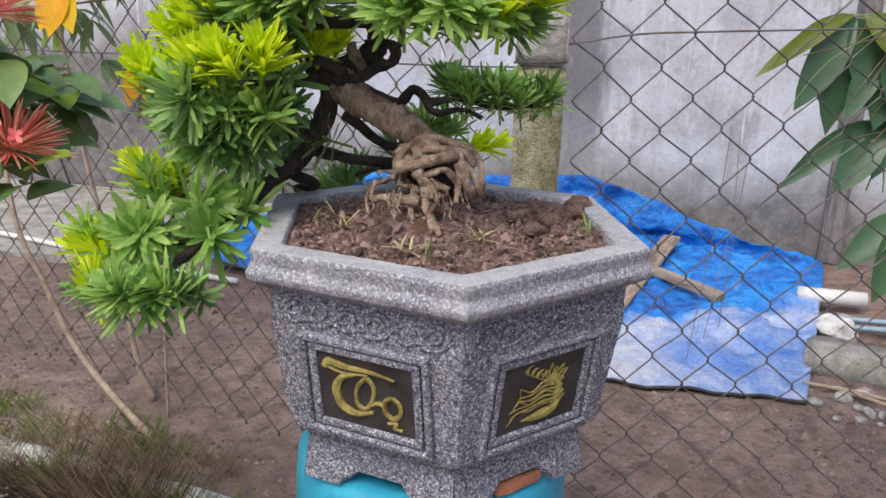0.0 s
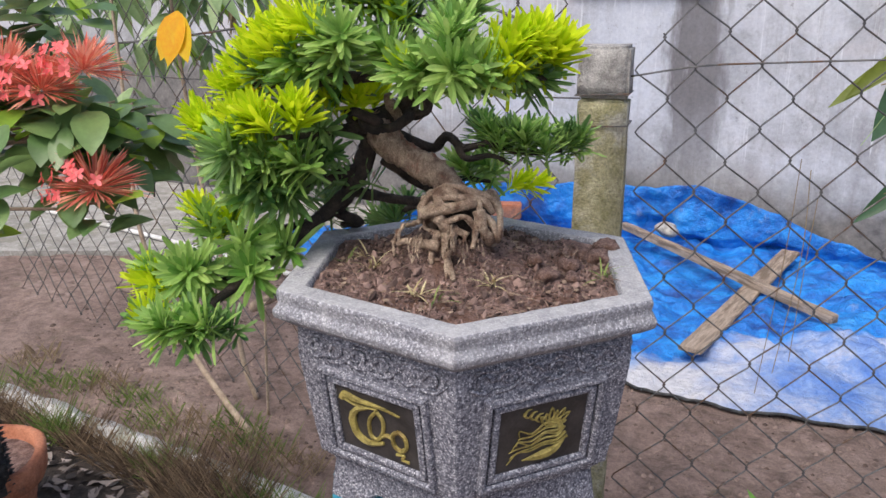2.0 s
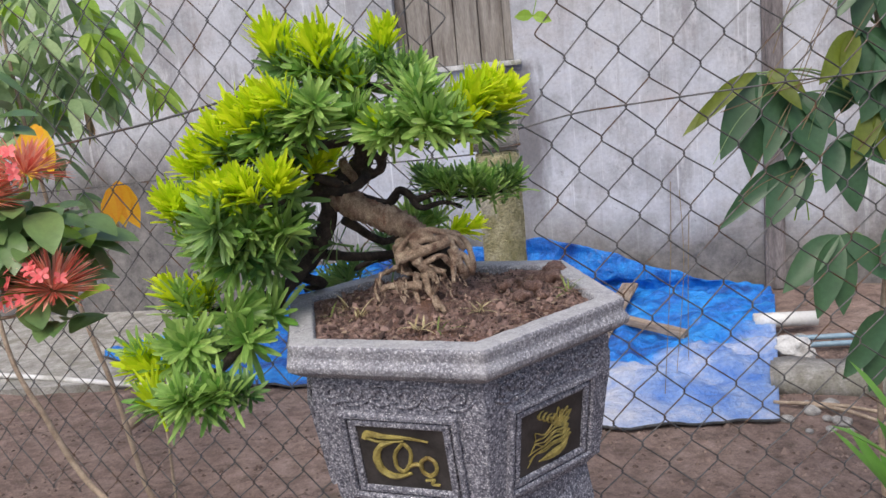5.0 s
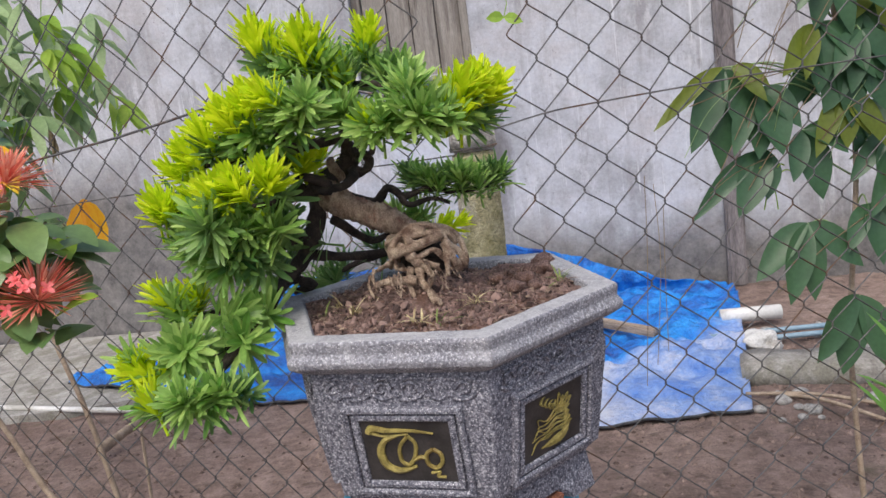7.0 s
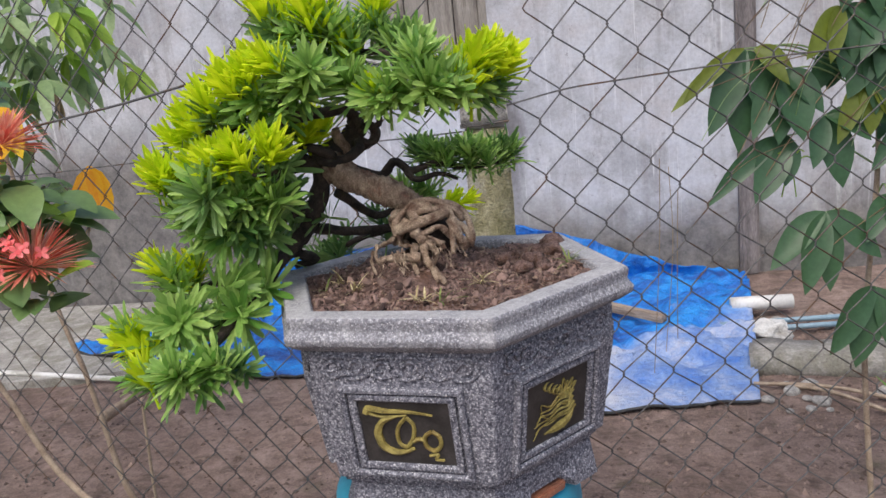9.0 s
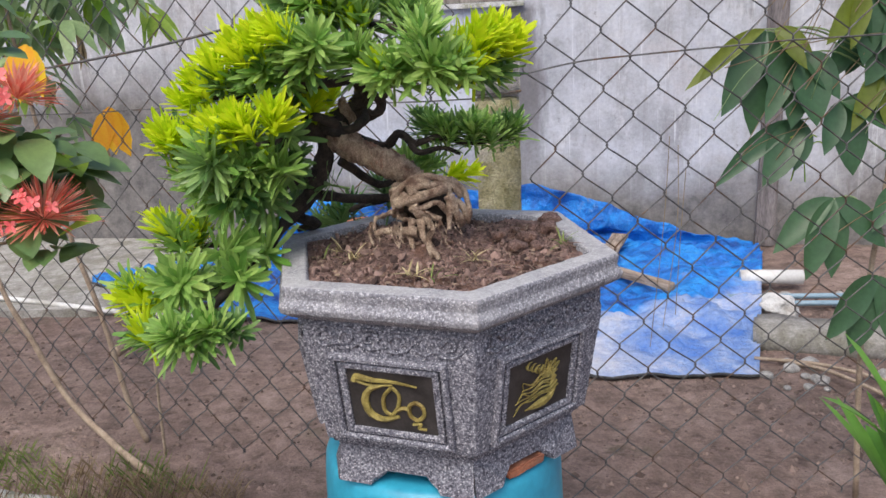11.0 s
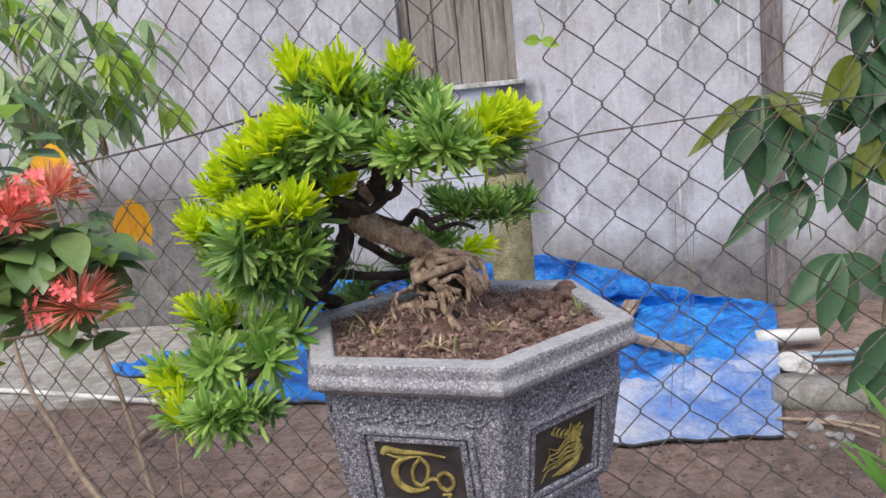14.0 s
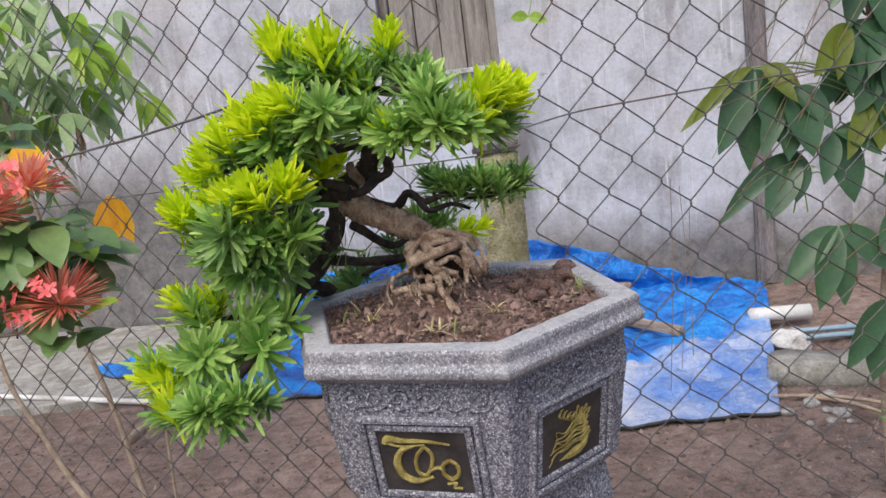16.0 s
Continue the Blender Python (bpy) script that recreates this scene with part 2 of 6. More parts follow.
BARK = simple("red_bark", (0.20, 0.115, 0.085), (0.64, 0.48, 0.36), 70, 0.9, 0, 1.0, 0.009, 0.75, (1, 1, 0.5), (0.34, 0.13, 0.085))
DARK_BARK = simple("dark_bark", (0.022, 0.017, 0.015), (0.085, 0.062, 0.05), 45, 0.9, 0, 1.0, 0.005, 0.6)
ROOT = simple("root_bark", (0.25, 0.16, 0.115), (0.60, 0.46, 0.345), 60, 0.85, 0, 1.0, 0.006, 0.7, None, (0.17, 0.095, 0.065))
SOIL = simple("potting_soil", (0.15, 0.085, 0.073), (0.43, 0.28, 0.24), 45, 0.97, 0, 1.0, 0.012, 0.75, None, (0.20, 0.105, 0.075))
CRUMB = leaf_material("soil_crumb", (0.050, 0.030, 0.026), (0.31, 0.205, 0.175), 0.95, 0.0, 0.95)
CHIP = leaf_material("pale_debris", (0.10, 0.05, 0.04), (0.36, 0.26, 0.19), 0.85, 0.1, 0.9)
PANEL = simple("black_panel", (0.020, 0.018, 0.018), (0.05, 0.045, 0.044), 30, 0.45, 0, 0.3, 0.001, 0.3)
GOLD = simple("gold_paint", (0.16, 0.125, 0.035), (0.40, 0.33, 0.10), 60, 0.5, 0.2, 0.5, 0.001, 0.4, None, (0.20, 0.14, 0.04))
BARREL = simple("turquoise_plastic", (0.025, 0.27, 0.42), (0.04, 0.38, 0.55), 6, 0.4, 0, 0.15, 0.002, 0.15, None, (0.10, 0.38, 0.42))
CLAY = simple("fired_clay", (0.30, 0.105, 0.055), (0.46, 0.19, 0.11), 18, 0.85, 0, 0.5, 0.004, 0.4, None, (0.22, 0.11, 0.08))
WOOD = simple("weathered_plank", (0.20, 0.155, 0.122), (0.40, 0.32, 0.26), 10, 0.85, 0, 0.8, 0.004, 0.5, (1, 8, 8), (0.15, 0.11, 0.08))
GREY_WOOD = simple("grey_boards", (0.17, 0.15, 0.135), (0.29, 0.265, 0.24), 5, 0.85, 0, 0.6, 0.004, 0.4, (6, 6, 0.6), (0.12, 0.10, 0.09))
BROWN_POST = simple("stained_post", (0.10, 0.088, 0.09), (0.22, 0.195, 0.195), 7, 0.9, 0, 0.6, 0.004, 0.5, (3, 3, 0.5))
PVC = simple("white_pvc", (0.60, 0.59, 0.58), (0.74, 0.73, 0.72), 8, 0.4, 0, 0.1, 0.001, 0.2, None, (0.42, 0.40, 0.37))
BLUE_PVC = simple("blue_grey_pvc", (0.16, 0.25, 0.33), (0.24, 0.34, 0.42), 8, 0.4, 0, 0.1, 0.001, 0.2)
BAG = simple("white_sack", (0.52, 0.51, 0.50), (0.72, 0.71, 0.70), 14, 0.7, 0, 0.7, 0.01, 0.4, None, (0.34, 0.32, 0.30))
STONE = simple("rubble_stone", (0.25, 0.235, 0.225), (0.50, 0.48, 0.46), 35, 0.9, 0, 0.9, 0.006, 0.6)
STEM = simple("tan_stem", (0.25, 0.185, 0.135), (0.42, 0.33, 0.25), 30, 0.85, 0, 0.5, 0.002, 0.4)
SCALY = simple("scaly_dark_stem", (0.018, 0.018, 0.02), (0.075, 0.075, 0.08), 40, 0.7, 0, 0.8, 0.004, 0.5)
YOUNG = leaf_material("young_needle_leaf", (0.52, 0.70, 0.012), (0.90, 0.97, 0.04), 0.5, 0.5, 0.7)
MIDDLE = leaf_material("green_needle_leaf", (0.14, 0.31, 0.055), (0.50, 0.69, 0.20), 0.34, 0.38, 0.75)
OLD = leaf_material("dark_needle_leaf", (0.07, 0.18, 0.05), (0.29, 0.44, 0.15), 0.32, 0.32, 0.7)
BIG_LEAF = leaf_material("broad_leaf", (0.030, 0.085, 0.040), (0.10, 0.20, 0.085), 0.36, 0.25, 0.8)
OLIVE_LEAF = leaf_material("olive_leaf", (0.12, 0.17, 0.02), (0.28, 0.32, 0.05), 0.45, 0.4, 0.7)
LIGHT_LEAF = leaf_material("pale_green_leaf", (0.19, 0.30, 0.13), (0.44, 0.57, 0.28), 0.5, 0.4, 0.7)
LIME_LEAF = leaf_material("lime_leaf", (0.22, 0.40, 0.04), (0.42, 0.58, 0.08), 0.5, 0.45, 0.7)
YELLOW_LEAF = leaf_material("yellow_leaf", (0.86, 0.42, 0.01), (0.92, 0.58, 0.02), 0.5, 0.45, 0.6)
SHRUB_LEAF = leaf_material("shrub_leaf", (0.05, 0.13, 0.04), (0.34, 0.46, 0.17), 0.32, 0.25, 0.7)
PETAL = leaf_material("red_petal", (0.80, 0.075, 0.085), (0.95, 0.25, 0.25), 0.55, 0.3, 0.8)
BUD = leaf_material("coral_bud", (0.76, 0.17, 0.12), (0.94, 0.50, 0.36), 0.55, 0.35, 0.9)
STRAP = leaf_material("strap_leaf", (0.10, 0.30, 0.03), (0.30, 0.52, 0.10), 0.4, 0.35, 0.7)
GRASS = leaf_material("grass_blade", (0.09, 0.17, 0.03), (0.26, 0.32, 0.09), 0.6, 0.35, 0.8)
DRY = leaf_material("dry_stalk", (0.17, 0.12, 0.07), (0.36, 0.28, 0.17), 0.8, 0.2, 0.8)
STRAW = leaf_material("straw_weed", (0.36, 0.28, 0.14), (0.66, 0.57, 0.34), 0.8, 0.2, 0.9)
LITTER = leaf_material("dead_leaf", (0.028, 0.02, 0.018), (0.33, 0.275, 0.25), 0.8, 0.1, 0.95)
BROWN_WEED = leaf_material("withered_weed", (0.09, 0.055, 0.04), (0.36, 0.26, 0.165), 0.8, 0.2, 0.9)
CRUMB_EARTH = leaf_material("earth_crumb", (0.09, 0.060, 0.05), (0.28, 0.20, 0.17), 0.95, 0.0, 0.95)
HUMUS = simple("humus", (0.028, 0.021, 0.018), (0.10, 0.075, 0.062), 30, 0.95, 0, 1.0, 0.012, 0.6)


# ---- building helpers ----
def part(name, bm, material, parent, label="", smooth=False, m=None):
    """One mesh object under a thing or a part."""
    me = bpy.data.meshes.new(name)
    bm.normal_update()
    bm.to_mesh(me)
    bm.free()
    me.materials.append(material)
    if smooth:
        me.shade_smooth()
    return shared(name, me, parent, label, m)


def shared(name, me, parent, label="", m=None):
    ob = new(name, me)
    ob.parent = parent
    if m is not None:
        ob.matrix_basis = m
    if label:
        tagged(ob, label)
    return ob


def thing(name, m, label, category, group="", kind=""):
    ob = new(name)
    ob.empty_display_size = 0.05
    ob.matrix_basis = m
    return tagged(ob, label, category, group, kind)


def whole(name, bm, material, label, category, group="", kind="", smooth=False, m=None):
    ob = part(name, bm, material, None, "", smooth, m)
    return tagged(ob, label, category, group, kind)


def block(bm, x0, x1, y0, y1, z0, z1, bevel=0.0, m=None):
    got = bmesh.ops.create_cube(bm, size=1)["verts"]
    for v in got:
        v.co = Vector(((x0 + x1) / 2 + v.co.x * (x1 - x0), (y0 + y1) / 2 + v.co.y * (y1 - y0), (z0 + z1) / 2 + v.co.z * (z1 - z0)))
    if bevel:
        edges = list({e for v in got for e in v.link_edges})
        got = list({v for f in bmesh.ops.bevel(bm, geom=edges, offset=bevel, segments=2, affect="EDGES")["faces"] for v in f.verts} | {v for v in got if v.is_valid})
    if m is not None:
        for v in got:
            v.co = m @ v.co
    return got


def glide(points, steps):
    """A smooth line through the points."""
    p = [Vector(q) for q in points]
    p = [2 * p[0] - p[1]] + p + [2 * p[-1] - p[-2]]
    out = []
    for i in range(1, len(p) - 2):
        for s in range(steps):
            t = s / steps
            a, b, c, d = p[i - 1], p[i], p[i + 1], p[i + 2]
            out.append(0.5 * (2 * b + (c - a) * t + (2 * a - 5 * b + 4 * c - d) * t * t + (3 * b - a - 3 * c + d) * t ** 3))
    return out + [p[-2]]


def tube(bm, line, radius, sides=6, rough=0.0, caps=True, squash=1.0):
    """A tube along a line; radius: a number, or two numbers from start to end, or a function of 0..1."""
    line = [Vector(q) for q in line]
    up = Vector((0.31, 0.2, 0.93))
    rings = []
    for i, q in enumerate(line):
        t = i / (len(line) - 1)
        d = (line[min(i + 1, len(line) - 1)] - line[max(i - 1, 0)]).normalized()
        a = up - d * up.dot(d)
        if a.length < 1e-3:
            a = d.orthogonal()
        a.normalize()
        up = a
        b = d.cross(a)
        r = radius(t) if callable(radius) else (radius[0] + (radius[1] - radius[0]) * t if isinstance(radius, tuple) else radius)
        ring = []
        for k in range(sides):
            w = 2 * math.pi * k / sides
            rr = r * (1 + (rough * noise.noise(q * 45 + Vector((k * 1.7, i * 0.6, 0))) if rough else 0))
            ring.append(bm.verts.new(q + a * rr * math.cos(w) + b * rr * squash * math.sin(w)))
        rings.append(ring)
    for r0, r1 in zip(rings, rings[1:]):
        for k in range(sides):
            bm.faces.new((r0[k], r0[(k + 1) % sides], r1[(k + 1) % sides], r1[k]))
    if caps:
        bm.faces.new(rings[0][::-1])
        bm.faces.new(rings[-1])


def blade(bm, base, direction, side_hint, length, width, droop=0.2, fold=0.25, steps=3, shape=0.5, wave=0.0):
    """A leaf with a folded midrib: narrow at both ends, widest at `shape` of its length, bending down by droop."""
    d = Vector(direction).normalized()
    s = d.cross(Vector(side_hint))
    if s.length < 1e-3:
        s = d.orthogonal()
    s.normalize()
    n = s.cross(d).normalized()
    rows = []
    for i in range(steps + 1):
        t = i / steps
        w = width * 0.5 * (max(0.0, math.sin(math.pi * t ** (math.log(0.5) / math.log(shape)))) ** 0.8 + 0.10 * (1 - t))
        c = Vector(base) + d * length * t + Vector((0, 0, -droop * length * t * t)) + s * wave * length * math.sin(3 * t)
        if i == steps:
            rows.append((bm.verts.new(c),))
        else:
            rows.append((bm.verts.new(c - s * w + n * fold * w), bm.verts.new(c), bm.verts.new(c + s * w + n * fold * w)))
    for a, b in zip(rows, rows[1:]):
        if len(b) == 3:
            bm.faces.new((a[0], a[1], b[1], b[0]))
            bm.faces.new((a[1], a[2], b[2], b[1]))
        else:
            bm.faces.new((a[0], a[1], b[0]))
            bm.faces.new((a[1], a[2], b[0]))


def needle(bm, base, direction, length, width, droop=0.1, fold=0.3):
    """A linear leaf of even width with a blunt tip and a sunk midrib."""
    d = Vector(direction).normalized()
    s = d.cross(Vector((0, 0, 1)))
    s = s.normalized() if s.length > 1e-3 else d.orthogonal().normalized()
    n = s.cross(d).normalized()
    rows = []
    for t, k in ((0, 0.35), (0.3, 0.85), (0.7, 1.0), (0.93, 0.62), (1, 0)):
        c = Vector(base) + d * length * t + Vector((0, 0, -droop * length * t * t))
        w = width * 0.5 * k
        rows.append((bm.verts.new(c - s * w + n * fold * w), bm.verts.new(c), bm.verts.new(c + s * w + n * fold * w)) if k else (bm.verts.new(c),))
    for a, b in zip(rows, rows[1:]):
        if len(b) == 3:
            bm.faces.new((a[0], a[1], b[1], b[0]))
            bm.faces.new((a[1], a[2], b[2], b[1]))
        else:
            bm.faces.new((a[0], a[1], b[0]))
            bm.faces.new((a[1], a[2], b[0]))


def aim(at, direction, spin=0.0, size=1.0):
    q = Vector(direction).to_track_quat("Z", "Y")
    return Matrix.LocRotScale(Vector(at), q @ Euler((0, 0, spin)).to_quaternion(), Vector((size, size, size)))


# ---- the setting ----
WALL_TURN = -8.0
WALL = pose(0.6, 3.32, 0, 0, 0, WALL_TURN)


def ground_height(x, y):
    h = 0.022 * noise.noise(Vector((x * 1.3, y * 1.3, 0))) + 0.018 * noise.noise(Vector((x * 4.5, y * 4.5, 3))) + 0.016 * abs(noise.noise(Vector((x * 9, y * 9, 7))))
    near = max(0.0, 1 - math.hypot(x, y) / 0.5)
    return h * (1 - min(1.0, near * 2))


def build_ground():
    def ticks(lo, hi, step):
        inner = [lo + step * i for i in range(int(round((hi - lo) / step)) + 1)]
        far = [0.3, 0.8, 2, 5, 12, 30, 80, 200]
        return [lo - f for f in reversed(far)] + inner + [hi + f for f in far]
    xs, ys = ticks(-3.6, 2.6, 0.035), ticks(-0.6, 3.9, 0.035)
    verts = [(x, y, ground_height(x, y)) for y in ys for x in xs]
    n = len(xs)
    faces = [(j * n + i, j * n + i + 1, (j + 1) * n + i + 1, (j + 1) * n + i) for j in range(len(ys) - 1) for i in range(n - 1)]
    me = bpy.data.meshes.new("ground")
    me.from_pydata(verts, [], faces)
    me.materials.append(DIRT)
    me.shade_smooth()
    tagged(new("ground", me), "bare brown trodden earth with faint moss patches", "ground", "", "structure")


build_ground()

WX0, WX1, WZ0, WZ1 = -1.0, -0.35, 1.352, 2.3     # window opening along the wall


def build_wall():
    bm = bmesh.new()
    block(bm, -6, WX0, 0, 0.2, -0.1, 3.0)
    block(bm, WX1, 4.5, 0, 0.2, -0.1, 3.0)
    block(bm, WX0, WX1, 0, 0.2, -0.1, WZ0)
    block(bm, WX0, WX1, 0, 0.2, WZ1, 3.0)
    wall = whole("wall_north", bm, PLASTER, "weathered grey-white plastered wall with dark damp streaks", "wall", "", "structure", m=WALL)
    win = thing("window_1", WALL @ pose(0, 0, 0), "window closed by grey weathered boards above a pale sill", "window", "", "structure")
    bm = bmesh.new()
    block(bm, WX0 - 0.03, WX1 + 0.04, -0.035, 0.10, WZ0 - 0.03, WZ0 - 0.002, 0.004)
    part("window_sill", bm, CAP, win, "pale cement sill")
    for x0, x1 in ((WX0 + 0.002, WX0 + 0.05), (WX1 - 0.05, WX1 - 0.002)):
        bm = bmesh.new()
        block(bm, x0, x1, 0.05, 0.12, WZ0 + 0.002, WZ1 - 0.002, 0.004)
        part("window_frame", bm, GREY_WOOD, win)
    n = 4
    for i in range(n):
        a = WX0 + 0.052 + (WX1 - WX0 - 0.104) * i / n
        b = WX0 + 0.052 + (WX1 - WX0 - 0.104) * (i + 1) / n
        bm = bmesh.new()
        block(bm, a + 0.003, b - 0.003, 0.075 + 0.006 * (i % 2), 0.10 + 0.006 * (i % 2), WZ0 + 0.002, WZ1 - 0.004, 0.003)
        part("board", bm, GREY_WOOD, win)
    bm = bmesh.new()
    block(bm, WX0 + 0.002, WX1 - 0.002, 0.125, 0.14, WZ0 + 0.002, WZ1 - 0.002)
    part("backing", bm, BROWN_POST, win)


build_wall()


def build_post_at_wall():
    bm = bmesh.new()
    block(bm, -0.05, 0.05, -0.06, -0.004, 0.0, 2.9, 0.012)
    whole("drain_post", bm, BROWN_POST, "brown stained upright post fixed against the plastered wall", "post", m=WALL @ pose(0.97, 0, 0))


build_post_at_wall()


def build_slab():
    bm = bmesh.new()
    outline = [(-5.2, 1.50), (-3.17, 2.14), (-2.44, 2.37), (-1.75, 2.36), (-1.30, 2.45), (-1.25, 3.55), (-5.2, 4.1)]
    low = [bm.verts.new((x, y, -0.05)) for x, y in outline]
    top = [bm.verts.new((x, y, 0.035)) for x, y in outline]
    bm.faces.new(top)
    for i in range(len(outline)):
        j = (i + 1) % len(outline)
        bm.faces.new((low[i], low[j], top[j], top[i]))
    bmesh.ops.recalc_face_normals(bm, faces=bm.faces[:])
    whole("pavement", bm, CONCRETE, "pale worn concrete strip along the wall foot", "pavement", "", "structure")
    bm = bmesh.new()
    tube(bm, glide([(-3.5, 2.85, 0.05), (-2.4, 2.53, 0.05), (-1.62, 2.30, 0.03), (-1.2, 2.2, 0.03)], 6), 0.013, 8)
    whole("water_pipe", bm, PVC, "thin white plastic pipe lying along the concrete strip", "pipe", smooth=True)


build_slab()

FENCE_Y, BEND_X = 0.648, 0.10
BEND = -0.36        # slope of the fence west of the post
STRETCH = math.hypot(1, BEND)
KERB_SLOPE = -0.22


def fence_y(x):
    return FENCE_Y if x > BEND_X else FENCE_Y + BEND * (x - BEND_X)


def kerb_y(x):
    return 0.715 + KERB_SLOPE * (x + 1.0)


def build_fence():
    fence = thing("chain_link_fence", pose(0, 0, 0), "rusty grey chain-link fence with large diamond mesh", "fence")

    def east(i, k):
        return Vector((0.3782 + 0.0572 * i - 0.0043 * k, FENCE_Y, 1.2973 + 0.0609 * k + 0.0038 * i))

    def west(i, k):
        u = -0.678 + 0.0579 * i + 0.0013 * k
        return Vector((BEND_X + u / STRETCH, FENCE_Y + BEND * u / STRETCH, 1.1714 + 0.0603 * k - 0.0009 * i))
    for place, lo, hi, low, high in ((east, -5, 26, -21, 5), (west, -34, 14, -19, 8)):
        for i in range(lo, hi):
            bm = bmesh.new()
            line = []
            for k in range(high, low, -1):
                j = i + (k + i) % 2
                p = place(j, k)
                p += Vector((0.006 * noise.noise(Vector((j * 0.6, k * 0.45, 1.5))), 0.008 * noise.noise(Vector((j * 0.3, k * 0.25, 4))), 0.006 * noise.noise(Vector((j * 0.5, k * 0.5, 9.1)))))
                if (place is east and p.x < BEND_X + 0.055) or (place is west and p.x > BEND_X - 0.055):
                    if len(line) > 3:
                        tube(bm, line, 0.0018, 5, caps=False)
                    line = []
                    continue
                g = 1 if j == i else -1
                line.append(p + Vector((g * 0.0026, 0.0026 * g, 0.0075)))
                line.append(p + Vector((-g * 0.0022, -0.0026 * g, 0)))
                line.append(p + Vector((g * 0.0026, 0.0026 * g, -0.0075)))
            if len(line) > 3:
                tube(bm, line, 0.0018, 5, caps=False)
            if len(bm.verts):
                part("wire", bm, WIRE, fence, smooth=True)
            else:
                bm.free()
    # tension wires, and a thicker cable high on the west part
    for pts, q in (([(0.15, 1.148), (0.276, 1.170), (0.39, 1.178), (0.66, 1.191), (0.83, 1.196), (1.9, 1.21)], 0.0020),
                   ([(-2.1, 1.06), (-1.226, 1.066), (-0.702, 1.085), (-0.135, 1.093), (0.05, 1.10)], 0.0018),
                   ([(-2.1, 1.12), (-1.4, 1.17), (-0.896, 1.225), (-0.683, 1.255), (-0.43, 1.293), (-0.20, 1.285), (0.06, 1.195)], 0.0034)):
        bm = bmesh.new()
        tube(bm, glide([(x, fence_y(x) - 0.006, z) for x, z in pts], 8), q, 5)
        part("tension_wire", bm, WIRE, fence, smooth=True)
    # concrete post at the bend
    post = thing("fence_post", pose(0.10, FENCE_Y + 0.0, 0), "square concrete fence post, mossy with a pale top", "post")
    bm = bmesh.new()
    block(bm, -0.048, 0.048, -0.044, 0.050, 0, 1.105, 0.006)
    bmesh.ops.subdivide_edges(bm, edges=[e for e in bm.edges if abs(e.verts[0].co.z - e.verts[1].co.z) > 0.5], cuts=30)
    for v in bm.verts:
        q = noise.noise_vector(v.co * 25) * 0.0025
        v.co += Vector((q.x, q.y, 0))
    part("shaft", bm, MOSSY, post, "moss-grown shaft", True)
    bm = bmesh.new()
    block(bm, -0.050, 0.050, -0.046, 0.052, 1.107, 1.207, 0.006)
    bmesh.ops.subdivide_edges(bm, edges=bm.edges[:], cuts=3, use_grid_fill=True)
    for v in bm.verts:
        v.co += noise.noise_vector(v.co * 30) * 0.002
    part("cap", bm, STONE, post, "pale bare concrete head", True)
    for z in (0.75, 1.05, 1.112):
        bm = bmesh.new()
        r = 0.0515
        tube(bm, [(-r, -r + 0.004, z), (r, -r + 0.004, z + 0.006), (r, r + 0.004, z + 0.002), (-r, r + 0.004, z), (-r, -r + 0.004, z)], 0.0018, 5)
        part("tie_wire", bm, WIRE, post)
    # low concrete edging in front of the west fence
    bm = bmesh.new()
    m = Matrix.Translation((0, kerb_y(0), 0)) @ pose(0, 0, 0, 0, 0, math.degrees(math.atan(KERB_SLOPE)))
    block(bm, -3.4, 0.02, -0.07, 0.0, -0.05, 0.068, 0.012)
    bmesh.ops.subdivide_edges(bm, edges=[e for e in bm.edges if abs(e.verts[0].co.x - e.verts[1].co.x) > 0.5], cuts=110)
    for v in bm.verts:
        v.co += noise.noise_vector(v.co * 8) * 0.012 + noise.noise_vector(v.co * 30) * 0.004
    whole("kerb", bm, CAP, "chipped pale low concrete edging before the fence", "kerb", "", "structure", True, m)


build_fence()


